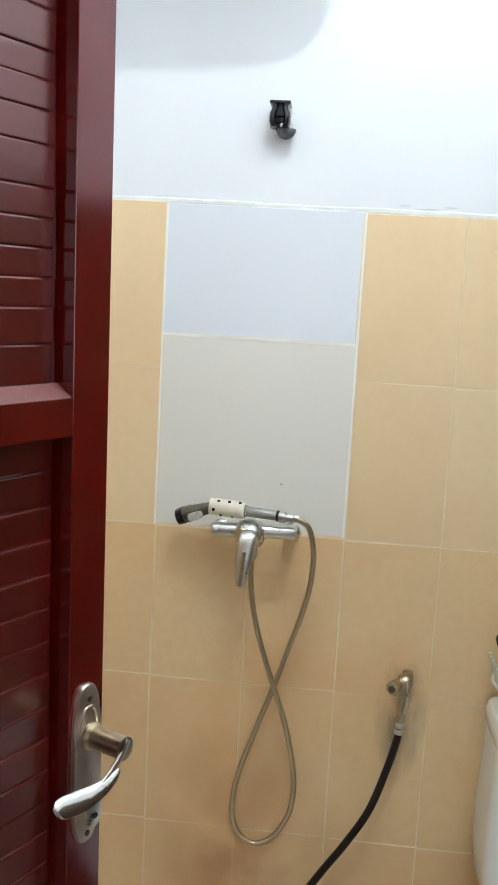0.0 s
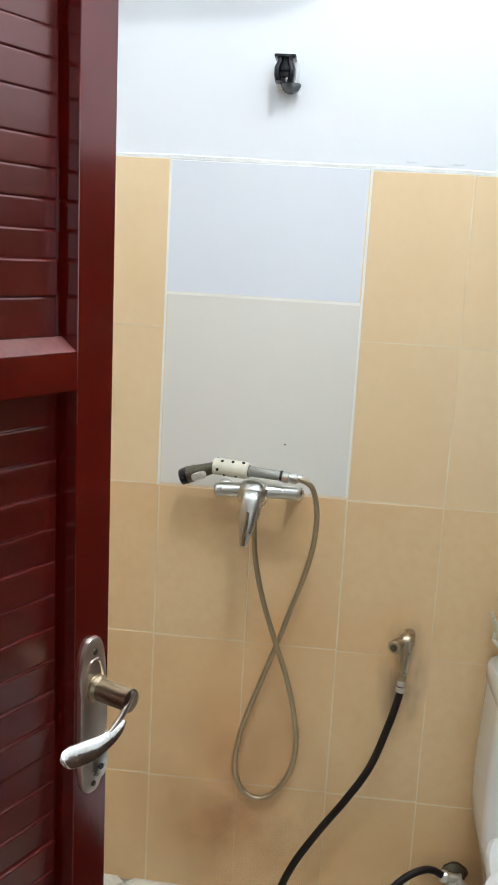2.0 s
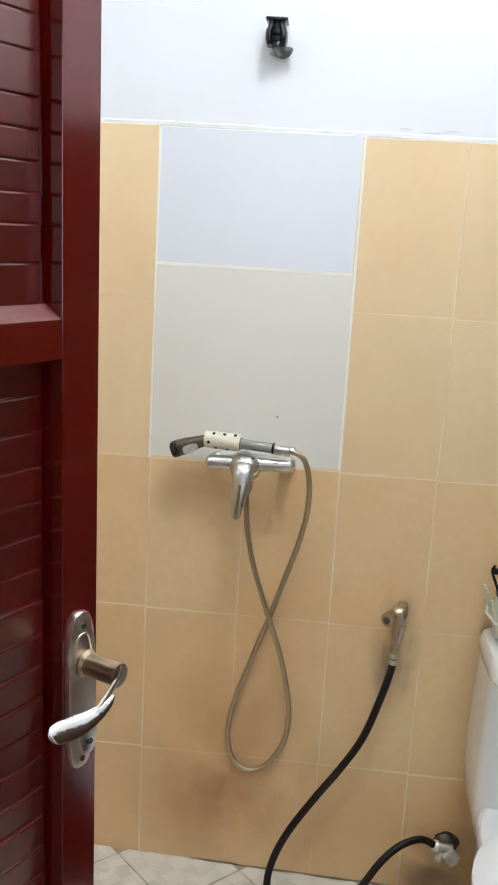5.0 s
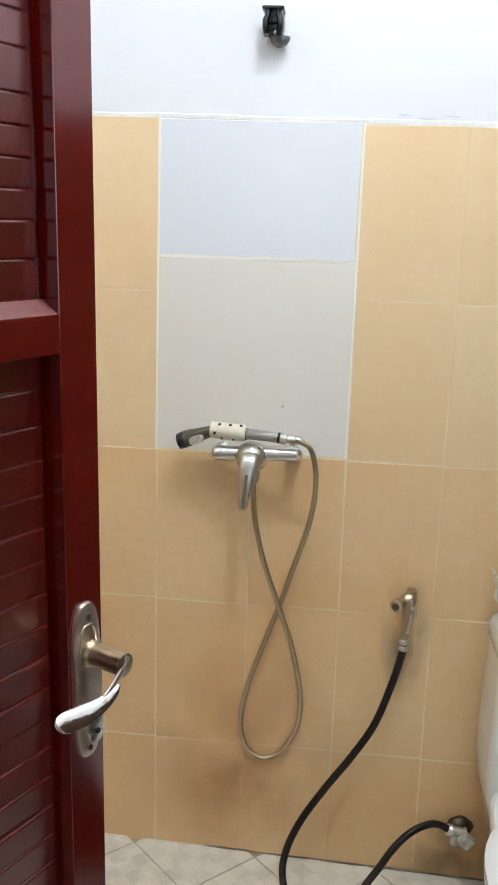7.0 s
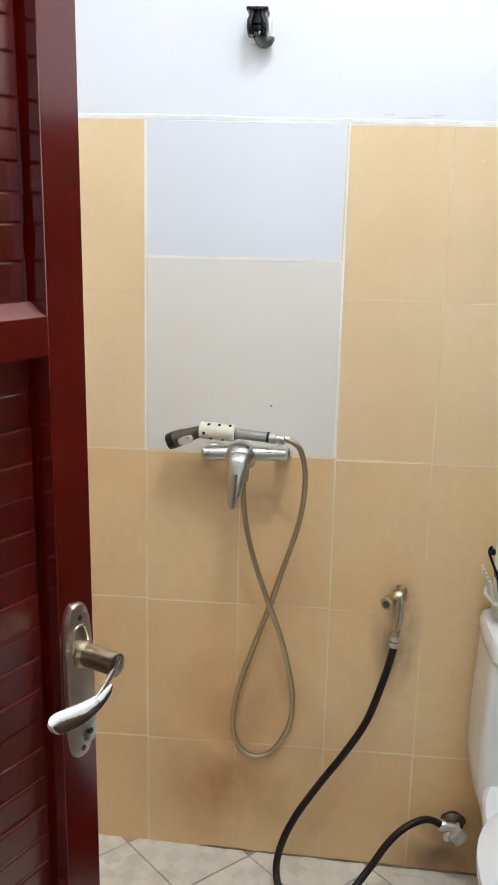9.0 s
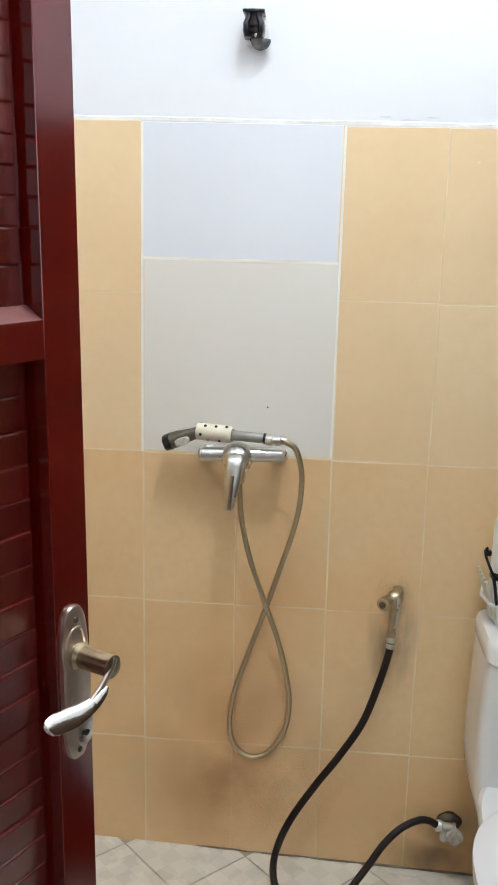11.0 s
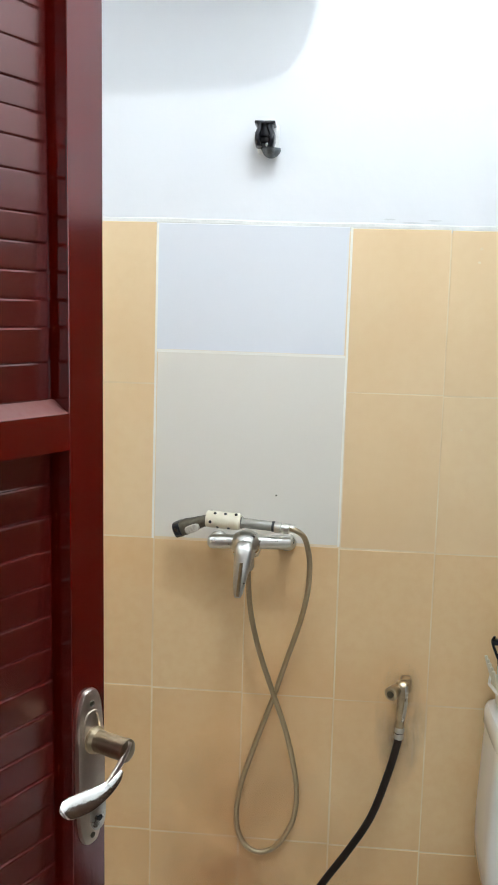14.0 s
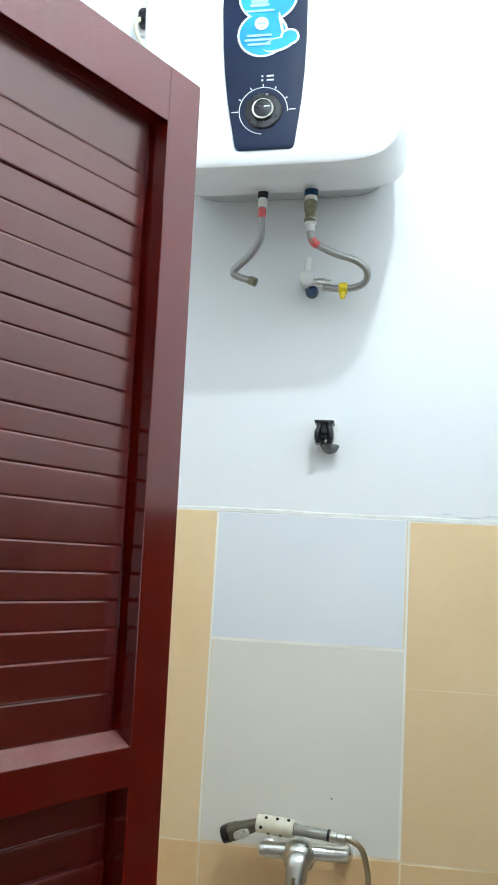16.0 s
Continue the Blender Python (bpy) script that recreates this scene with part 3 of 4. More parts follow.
part("braid", tube([(0, 0, -0.032), (0, 0.002, -0.075), (-0.003, 0.008, -0.10), (-0.022, 0.020, -0.125), (-0.048, 0.032, -0.146), (-0.059, 0.036, -0.158), (-0.050, 0.037, -0.166), (-0.024, 0.038, -0.174)], 0.0072), BRAID, cold)
part("end_nut", lathe([(0.0085, 0), (0.0095, 0.004), (0.0095, 0.017), (0.007, 0.018)], (-0.026, 0.038, -0.173), (0.88, 0, -0.3), 6), OLIVE, cold, "tarnished hexagonal nut")

feed = tagged(root("feed_hose", Matrix.Translation(NIP_R)), "braided steel feed hose looped from the heater to a tap", "hose")
part("collar", lathe([(0.014, 0.012), (0.014, -0.010), (0.012, -0.012)], seg=16), BLUE, feed, "dark blue collar")
part("nut", lathe([(0.0125, -0.010), (0.0125, -0.020), (0.011, -0.021)], seg=16), WHITE_PLASTIC, feed, "white ring")
part("safety_valve", lathe([(0.011, -0.020), (0.0135, -0.023), (0.0135, -0.040), (0.0115, -0.044), (0.0115, -0.058), (0.013, -0.060), (0.013, -0.066), (0.01, -0.067)], seg=12), OLIVE, feed, "dull brass safety valve")
part("nut", lathe([(0.012, -0.058), (0.012, -0.068), (0.0085, -0.070), (0.0085, -0.084), (0.007, -0.085)], (0.001, 0, 0), seg=12), WHITE_PLASTIC, feed, "white ring")
part("braid", tube([(0.0, 0, -0.08), (0.003, 0.004, -0.096), (0.014, 0.012, -0.107), (0.05, 0.04, -0.116), (0.09, 0.062, -0.122), (0.113, 0.07, -0.138), (0.113, 0.085, -0.158), (0.092, 0.095, -0.168), (0.06, 0.100, -0.170), (0.024, 0.105, -0.166)], 0.0072), BRAID, feed)
part("tape", tube([(0.004, 0.005, -0.097), (0.009, 0.009, -0.104), (0.016, 0.014, -0.108)], 0.0084, 8, 4), RED, feed, "red tape")
part("yellow_ring", lathe([(0.009, -0.009), (0.0125, -0.008), (0.0125, 0.008), (0.009, 0.009)], (0.066, 0.099, -0.170), (1, 0, 0), 14), YELLOW, feed, "yellow plastic sleeve")
part("sleeve_tag", box(0.060, 0.071, 0.090, 0.100, -0.194, -0.176, 0.003), YELLOW, feed)

tap = tagged(root("stop_tap", Matrix.Translation((0.172, 0.006, 2.104))), "small stop tap with a white lever on the wall", "tap")
part("flange", lathe([(0.0145, 0.0), (0.0145, 0.006), (0.012, 0.050), (0.009, 0.054)], (0.007, 0, -0.007), way=(0, -1, 0)), BLUE, tap, "dark blue wall flange")
part("body", lathe([(0.011, 0.010), (0.011, 0.048), (0.015, 0.052), (0.015, 0.066), (0.012, 0.068)], way=(0, -1, 0)), CHROME, tap)
part("cap", lathe([(0.0150, 0.064), (0.0155, 0.070), (0.0145, 0.076), (0.008, 0.079)], (0, 0, 0.002), way=(0, -1, 0)), WHITE_PLASTIC, tap, "round white cap")
part("lever", tube([(0, -0.070, 0.010), (0.001, -0.071, 0.026), (0.002, -0.072, 0.040), (0.002, -0.072, 0.046)], 0.0075, 10, 4, flat=0.7), WHITE_PLASTIC, tap, "white lever")
part("outlet", lathe([(0.008, 0.008), (0.008, 0.020), (0.010, 0.021), (0.010, 0.036), (0.0075, 0.037), (0.0075, 0.050)], (0, -0.062, -0.004), (1, 0.06, -0.03), 10), CHROME, tap, "stained chrome outlet")

# power plug beside the heater
plug = tagged(root("power_plug", Matrix.Translation((-0.240, 0.006, 2.722))), "black power plug with a pale cable in a wall socket", "power plug")
part("socket_plate", box(-0.020, 0.042, -0.012, 0.0, -0.012, 0.068, 0.004), WHITE_PLASTIC, plug)
part("plug_body", stack([[(0.008 + x, y, 0.022 + z) for x, z in oval(a, c, 16, 3)] for y, a, c in ((-0.011, 0.019, 0.022), (-0.03, 0.018, 0.021), (-0.042, 0.012, 0.014))]), BLACK, plug)
part("cable", tube([(0.0, -0.038, 0.012), (-0.010, -0.042, -0.004), (-0.004, -0.036, -0.030), (0.006, -0.025, -0.05), (0.008, -0.012, -0.085), (0.012, -0.008, -0.14), (0.02, -0.007, -0.22)], 0.0052, 8, 6), CREAM, plug, "pale cable")

# ---- shower holder on the wall ----
holder = tagged(root("shower_holder", Matrix.Translation((0.220, 0.006, 1.774))), "black and grey shower head holder screwed to the wall", "shower holder")
part("wall_plate", box(-0.016, 0.026, -0.008, 0, -0.022, 0.034, 0.003), WHITE_PLASTIC, holder, "white wall plate")
JAW = ((-0.014, 0.018, 0.016), (-0.004, 0.0205, 0.021), (0.010, 0.0205, 0.021), (0.020, 0.0165, 0.018), (0.028, 0.0175, 0.019), (0.031, 0.0205, 0.021), (0.033, 0.0195, 0.020))
for side in (-1, 1):
    part("jaw", stack([[(side * (a - 0.0068) + x, -0.034 + y * 1.15, z) for x, y in oval(0.0068, c, 20, 3)] for z, a, c in JAW]), BLACK, holder, "glossy black jaw")
part("jaw_bridge", box(-0.014, 0.014, -0.030, -0.006, -0.004, 0.0315, 0.003), BLACK, holder)
part("jaw_rim", box(-0.0205, 0.0205, -0.057, -0.010, 0.0275, 0.0335, 0.002), BLACK, holder)
part("jaw_front", box(-0.014, 0.014, -0.044, -0.028, 0.006, 0.0315, 0.003), BLACK, holder)
part("arm", lathe([(0.010, 0.0), (0.010, 0.022)], (0.0, -0.004, -0.01), (0, -1, 0)), BLACK, holder)
part("cup", stack([[(0.012 + x, -0.022 + y * 0.75, z + 0.001) for x, y in oval(a, c, 20)] for z, a, c in
                   ((-0.034, 0.004, 0.004), (-0.031, 0.011, 0.011), (-0.026, 0.016, 0.016), (-0.019, 0.0195, 0.018), (-0.0145, 0.019, 0.017))]), CUP, holder, "smoky grey lower cup")
part("screw", lathe([(0.004, 0), (0.004, 0.003), (0.002, 0.004)], (0.004, -0.030, -0.008), (0, -1, 0), 10), CHROME, holder, "bright screw")

# ---- shower mixer, hand shower and its hose ----
mixer = tagged(root("shower_mixer", Matrix.Translation((0.207, 0.0, 0.962))), "chrome wall-mounted single-lever shower mixer", "shower mixer")
for x in (-0.065, 0.082):
    part("flange", lathe([(0.019, 0.0), (0.019, 0.005), (0.015, 0.012), (0.0115, 0.014), (0.0115, 0.060)], (x, 0, -0.010), (0, -1, 0.16), 24), CHROME, mixer)
part("body", lathe([(0.008, -0.080), (0.0135, -0.076), (0.0150, -0.068), (0.0150, 0.083), (0.013, 0.092), (0.007, 0.095)], (0, -0.070, 0.004), (1, 0, 0.03), 24), CHROME, mixer, "chrome tubular body")
part("cartridge", stack([[(x, -0.070 + y, z) for x, y in oval(a, c, 24)] for z, a, c in
                         ((-0.030, 0.012, 0.02), (-0.024, 0.026, 0.030), (-0.006, 0.0325, 0.037), (0.008, 0.0315, 0.037), (0.020, 0.024, 0.029), (0.027, 0.010, 0.012))]), CHROME, mixer, "rounded chrome cartridge housing")
part("lever", stack([[(dx + x, dy + y, z) for x, y in oval(a, c, 20, 2.5)] for z, dx, dy, a, c in
                      ((0.014, 0.0, -0.098, 0.006, 0.006), (0.010, 0.0, -0.104, 0.015, 0.012), (0.0, -0.001, -0.110, 0.0190, 0.014), (-0.016, -0.002, -0.117, 0.0185, 0.011), (-0.04, -0.004, -0.124, 0.0165, 0.008),
                       (-0.066, -0.007, -0.128, 0.0130, 0.006), (-0.088, -0.009, -0.130, 0.0095, 0.005), (-0.097, -0.010, -0.130, 0.0065, 0.004))]), CHROME, mixer, "tongue-shaped chrome lever")
part("lever_slot", tube([(-0.004, -0.129, -0.026), (-0.0065, -0.1335, -0.055), (-0.0095, -0.1355, -0.093)], 0.0036, 8, 5), BRONZE, mixer, "dark groove of the lever")
part("outlet", lathe([(0.011, 0), (0.011, 0.022), (0.0125, 0.024), (0.0125, 0.042), (0.009, 0.044)], (0.004, -0.062, -0.012), (0, 0.15, -1), 8), CHROME, mixer)

hand = tagged(root("hand_shower", Matrix.Translation((0.297, -0.088, 1.006)) @ pose(0, 0, 0, 0, 1.0, -8) @ Matrix.Translation((-0.146, 0, 0))), "old hand shower lying across the mixer", "hand shower")
part("head", stack([[( -0.030 + q.x, q.y, -0.003 + q.z) for q in (Matrix.Rotation(radians(-22), 3, "Y") @ Vector((w, y, z)) for y, z in oval(a, c, 20, 3))] for w, a, c in
                    ((-0.070, 0.016, 0.012), (-0.066, 0.022, 0.016), (-0.045, 0.022, 0.0165), (-0.030, 0.018, 0.014), (-0.008, 0.013, 0.012), (0.006, 0.012, 0.011))]), TARNISH, hand, "tarnished grey shower head")
part("face", stack([[(-0.030 + q.x, q.y, -0.003 + q.z) for q in (Matrix.Rotation(radians(-22), 3, "Y") @ Vector((-0.030 + x, -0.015 + h, -0.006 + z)) for x, z in oval(0.016 * s, 0.0085 * s, 16, 3))] for h, s in
                    ((0.0, 1.0), (-0.006, 0.97), (-0.008, 0.85))]), MINERAL, hand, "scaled pale spray face")
part("end_cap", stack([[( -0.030 + q.x, q.y, -0.003 + q.z) for q in (Matrix.Rotation(radians(-22), 3, "Y") @ Vector((w, y, z)) for y, z in oval(a, c, 20, 3))] for w, a, c in
                       ((-0.073, 0.015, 0.011), (-0.069, 0.0225, 0.0165), (-0.056, 0.0232, 0.0172), (-0.054, 0.021, 0.016))]), BLACK, hand, "dark end cap")
part("sleeve", lathe([(0.012, -0.030), (0.0165, -0.029), (0.0175, -0.024), (0.0175, 0.032), (0.0170, 0.040), (0.0150, 0.043), (0.012, 0.044)], (0, 0, 0), (1, 0, -0.02), 28), CREAM, hand, "yellowed white sleeve with dark holes")
for x, a in ((-0.010, 58), (0.012, 60), (0.034, 64), (-0.018, -6), (-0.022, 110), (0.020, -50), (-0.004, -48)):
    c, s = math.cos(radians(a)), math.sin(radians(a))
    part("hole", lathe([(0.0033, 0), (0.0033, 0.0015)], (x, -0.0167 * c, 0.0167 * s), (0, -c, s), 10), BLACK, hand)
part("grip", lathe([(0.0125, 0.042), (0.0125, 0.046), (0.0105, 0.048), (0.0098, 0.114), (0.0085, 0.116)], (0, 0, 0), (1, 0, -0.03), 20), CLEAR, hand, "grey translucent grip")
part("hose_seal", lathe([(0.0112, 0.109), (0.0112, 0.1135)], (0, 0, 0), (1, 0, -0.03), 20), BLACK, hand)
part("grip_core", lathe([(0.0128, 0.041), (0.0128, 0.0445)], (0, 0, 0), (1, 0, -0.03), 20), BLACK, hand)
part("nut", lathe([(0.0105, 0.114), (0.0115, 0.116), (0.0115, 0.127), (0.0085, 0.128), (0.0085, 0.133), (0.0110, 0.134), (0.0110, 0.144), (0.008, 0.146)], (0, 0, 0), (1, 0, -0.04), 12), CHROME, hand, "chrome hose nut")

hose = tagged(root("shower_hose"), "long coiled steel shower hose hanging in a crossed loop", "hose")
part("coil", tube([(0.294, -0.090, 1.002), (0.309, -0.090, 0.998), (0.326, -0.088, 0.984), (0.336, -0.083, 0.95), (0.339, -0.075, 0.912), (0.335, -0.062, 0.854), (0.321, -0.048, 0.787), (0.297, -0.036, 0.706), (0.271, -0.028, 0.618),
                  (0.237, -0.022, 0.515), (0.204, -0.017, 0.405), (0.1955, -0.013, 0.325), (0.208, -0.012, 0.275), (0.232, -0.012, 0.251), (0.260, -0.012, 0.249), (0.290, -0.012, 0.270), (0.319, -0.013, 0.323),
                  (0.3275, -0.015, 0.387), (0.319, -0.022, 0.458), (0.298, -0.032, 0.548), (0.266, -0.044, 0.643), (0.240, -0.048, 0.72), (0.224, -0.052, 0.783), (0.215, -0.056, 0.84), (0.211, -0.060, 0.905)],
                 0.0060, 10, 10, rib=0.0006, pitch=0.0040), STEEL_HOSE, hose)

part("end_nut", lathe([(0.0075, 0), (0.0098, 0.002), (0.0098, 0.016), (0.008, 0.018)], (0.2105, -0.0605, 0.920), (0.05, 0.06, -1), 8), CHROME, hose, "chrome hose nut")
part("end_sleeve", lathe([(0.0078, 0), (0.0086, 0.002), (0.0086, 0.012), (0.0078, 0.013)], (0.293, -0.0865, 1.002), (1, 0, -0.12), 12), CHROME, hose)

# ---- hand bidet spray, its hose and valve ----
spray = tagged(root("bidet_spray", Matrix.Translation((0.541, 0.0, 0.658))), "dull nickel bidet spray hung on its wall hook", "bidet spray")
part("hook", box(0.0, 0.022, -0.028, 0.0, -0.018, 0.016, 0.006), BRONZE, spray, "wall hook")
part("head", stack([[(x + dx, y + dy, z) for x, y in oval(a, c, 18, 2.6)] for z, a, c, dx, dy in
                    ((-0.050, 0.0085, 0.009, 0.000, -0.040), (-0.030, 0.0095, 0.011, 0.001, -0.040), (-0.014, 0.013, 0.014, 0.002, -0.038), (0.003, 0.0155, 0.015, 0.003, -0.036), (0.011, 0.0135, 0.012, 0.003, -0.035), (0.015, 0.007, 0.006, 0.003, -0.035))]), BRONZE, spray, "dull nickel spray body")
part("nozzle", lathe([(0.010, -0.006), (0.0115, 0.004), (0.0145, 0.022), (0.0145, 0.030), (0.012, 0.032)], (-0.009, -0.038, -0.002), (-0.50, -0.86, -0.10), 20), BRONZE, spray)
part("nozzle_face", lathe([(0.0075, 0.0), (0.0075, 0.003), (0.004, 0.004)], (-0.0245, -0.0648, -0.0051), (-0.50, -0.86, -0.10), 16), TARNISH, spray)
part("grip", lathe([(0.0105, 0.0), (0.0098, 0.03), (0.0082, 0.075), (0.0082, 0.078)], (0.003, -0.040, -0.020), (-0.06, -0.02, -1), 16), BRONZE, spray)
part("trigger", tube([(0.009, -0.048, 0.008), (0.010, -0.054, -0.01), (0.008, -0.056, -0.04), (0.004, -0.053, -0.068)], 0.0046, 8, 5, flat=0.6), CHROME, spray, "chrome trigger")
for z in (-0.098, -0.112):
    part("nut", lathe([(0.0088, 0), (0.0102, 0.002), (0.0102, 0.010), (0.0088, 0.012)], (-0.001 + 0.06 * (z + 0.11), -0.042, z + 0.012), (-0.06, 0, -1), 8), CHROME, spray)

black_hose = tagged(root("bidet_hose"), "black rubber hose sagging to the floor and up to the valve", "hose")
part("rubber", tube([(0.5395, -0.042, 0.560), (0.537, -0.043, 0.535), (0.521, -0.045, 0.469), (0.489, -0.050, 0.372), (0.443, -0.056, 0.293), (0.394, -0.062, 0.222), (0.343, -0.072, 0.142), (0.314, -0.085, 0.077), (0.306, -0.105, 0.025), (0.325, -0.150, 0.0015),
                    (0.385, -0.190, -0.0025), (0.445, -0.172, 0.010), (0.505, -0.126, 0.062), (0.545, -0.100, 0.110), (0.583, -0.080, 0.139), (0.622, -0.058, 0.146), (0.646, -0.048, 0.140), (0.664, -0.046, 0.130)], 0.0081, 12, 8), RUBBER, black_hose)


valve = tagged(root("angle_valve", Matrix.Translation((0.692, 0.0, 0.118))), "scaled chrome angle valve over a dark rust stain", "valve")
part("stain", prism([(x * (1 + 0.05 * math.sin(1.3 * i) + 0.04 * math.cos(2.1 * i)), z * (1 + 0.06 * math.sin(0.9 * i + 1))) for i, (x, z) in enumerate(oval(0.030, 0.026, 30))], 0.0012, Matrix.Translation((0.006, 0.0005, -0.010)) @ FACING), RUST, valve, "dark rust stain")
part("flange", lathe([(0.024, 0), (0.024, 0.004), (0.016, 0.012), (0.011, 0.014), (0.011, 0.036)], (0.004, 0, -0.012), way=(0, -1, 0)), TARNISH, valve)
part("body", lathe([(0.011, -0.026), (0.013, -0.022), (0.013, -0.012), (0.010, -0.010), (0.010, 0.012), (0.012, 0.014), (0.012, 0.018)], (-0.004, -0.040, 0.004), (1, 0, -0.1), 12), CHROME, valve)
part("knob", stack([[(0.012 + x * (1 + 0.12 * math.cos(4 * math.atan2(z, x))), y, -0.010 + z * (1 + 0.12 * math.cos(4 * math.atan2(z, x)))) for x, z in oval(a, a, 24)] for y, a in ((-0.030, 0.010), (-0.042, 0.011), (-0.046, 0.017), (-0.060, 0.017), (-0.064, 0.013))]), MINERAL, valve, "scaled pale knob")
part("spout", lathe([(0.008, 0), (0.010, 0.006), (0.010, 0.022), (0.006, 0.026)], (-0.008, -0.042, -0.004), (-0.1, 0, -1), 10), MINERAL, valve)

# ---- toilet ----
TX = 0.880
toilet = tagged(root("toilet", Matrix.Translation((TX, 0, floor_z(TX)))), "white one-piece ceramic toilet against the wall", "toilet")


def loop(z, y_back, y_front, half, power=3.0, n=48):
    cy, ry = (y_back + y_front) / 2, (y_back - y_front) / 2
    return [(x, cy + y, z) for x, y in oval(half, ry, n, power)]


tank = part("tank", stack([loop(0.10, -0.03, -0.22, 0.135, 3), loop(0.20, -0.03, -0.23, 0.140, 4), loop(0.245, -0.02, -0.235, 0.147, 5), loop(0.29, -0.015, -0.235, 0.160, 6), loop(0.34, -0.012, -0.232, 0.171, 7), loop(0.39, -0.010, -0.228, 0.174, 7),
                           loop(0.46, -0.010, -0.220, 0.173, 7.5), loop(0.55, -0.010, -0.212, 0.169, 7.5), loop(0.626, -0.010, -0.207, 0.1655, 7.5)]), CERAMIC, toilet, "white ceramic cistern")
part("tank_lid", stack([loop(0.6275, -0.008, -0.212, 0.166, 7.5), loop(0.631, -0.006, -0.214, 0.168, 7.5), loop(0.660, -0.006, -0.213, 0.1665, 7.5), loop(0.670, -0.010, -0.208, 0.162, 7), loop(0.6745, -0.018, -0.198, 0.153, 6.5), loop(0.674, -0.030, -0.186, 0.141, 6), loop(0.671, -0.036, -0.180, 0.135, 6)]), CERAMIC, toilet, "ceramic cistern lid")
part("bowl", stack([loop(0.0, -0.06, -0.66, 0.125, 2.6), loop(0.03, -0.06, -0.66, 0.125, 2.6), loop(0.08, -0.06, -0.65, 0.120, 2.5), loop(0.15, -0.06, -0.67, 0.135, 2.6), loop(0.24, -0.06, -0.71, 0.158, 3), loop(0.32, -0.12, -0.75, 0.178, 3.6), loop(0.370, -0.16, -0.765, 0.185, 4), loop(0.379, -0.18, -0.76, 0.181, 4)]), CERAMIC, toilet, "white ceramic bowl")
part("seat", stack([loop(0.3795, -0.305, -0.775, 0.219, 2.5), loop(0.384, -0.30, -0.782, 0.224, 2.5), loop(0.392, -0.30, -0.782, 0.224, 2.5), loop(0.396, -0.305, -0.776, 0.219, 2.5)]), WHITE_PLASTIC, toilet, "white plastic seat")
part("seat_lid", stack([loop(0.397, -0.305, -0.776, 0.219, 2.5), loop(0.401, -0.30, -0.783, 0.226, 2.5), loop(0.410, -0.30, -0.782, 0.225, 2.5), loop(0.417, -0.31, -0.765, 0.212, 2.5), loop(0.420, -0.34, -0.72, 0.17, 2.5)]), SHELL, toilet, "closed white plastic lid")
for x in (-0.075, 0.075):
    part("hinge", box(x - 0.02, x + 0.02, -0.315, -0.27, 0.379, 0.400, 0.006), WHITE_PLASTIC, toilet)
part("flush_button", lathe([(0.024, 0.0), (0.024, 0.006), (0.021, 0.009), (0.010, 0.0095)], (0, -0.108, 0.6700), (0, 0, 1), 24), CHROME, toilet, "chrome flush button")

# things on the cistern
BZ = floor_z(TX) + 0.6735
basket = tagged(root("toiletry_basket", Matrix.Translation((0.800, -0.078, BZ))), "small white plastic basket with slanted sides, on the cistern lid", "basket")
part("base", box(-0.060, 0.060, -0.045, 0.045, 0.0, 0.006, 0.002), WHITE_PLASTIC, basket)
for k in range(5):
    y = -0.040 + 0.020 * k
    part("rib", tube([(-0.058, y, 0.004), (-0.074, y * 1.05, 0.050), (-0.088, y * 1.1, 0.096)], 0.0034, 6, 3), CREAM, basket)
for k in range(5):
    x = -0.056 + 0.028 * k
    part("rib", tube([(x, -0.043, 0.004), (x * 1.06, -0.049, 0.03), (x * 1.12, -0.054, 0.052)], 0.0034, 6, 3), WHITE_PLASTIC, basket)
part("rim", tube([(-0.076, -0.052, 0.050), (-0.076, 0.049, 0.050), (0.072, 0.049, 0.050), (0.072, -0.052, 0.050), (-0.076, -0.052, 0.050)], 0.0035, 6, 2), WHITE_PLASTIC, basket)

bottle = tagged(root("tall_bottle", Matrix.Translation((0.772, -0.080, BZ + 0.006))), "tall white plastic bottle standing in the basket", "bottle")
part("body", stack([[(x, y, z) for x, y in oval(a, c, 28, 3)] for z, a, c in ((0.0, 0.040, 0.026), (0.006, 0.043, 0.029), (0.10, 0.0435, 0.030), (0.19, 0.0425, 0.029), (0.212, 0.039, 0.026), (0.221, 0.028, 0.02), (0.225, 0.012, 0.012))]), WHITE_PLASTIC, bottle)
part("label_band", stack([[(x, y, z) for x, y in oval(0.0442, 0.0306, 28, 3)] for z in (0.086, 0.101)]), BLACK, bottle, "black label band")
strap = tagged(root("black_strap", Matrix.Translation((0.733, -0.120, BZ + 0.098))), "thin black strap hooked over the basket rim", "strap")
part("strap", tube([(-0.022, 0.0, 0.070), (-0.026, 0.0, 0.058), (-0.018, -0.005, 0.035), (-0.006, -0.008, 0.012), (0.010, -0.008, 0.004), (0.05, -0.006, 0.002)], 0.0042, 6, 5, flat=0.5), BLACK, strap)
part("strap_end", box(-0.028, -0.014, -0.006, 0.008, 0.052, 0.064, 0.003), BLACK, strap)
part("strap_loop", tube([(-0.008, -0.008, 0.010), (-0.004, -0.010, -0.008), (0.002, -0.012, -0.046)], 0.0035, 6, 4), BLACK, strap)

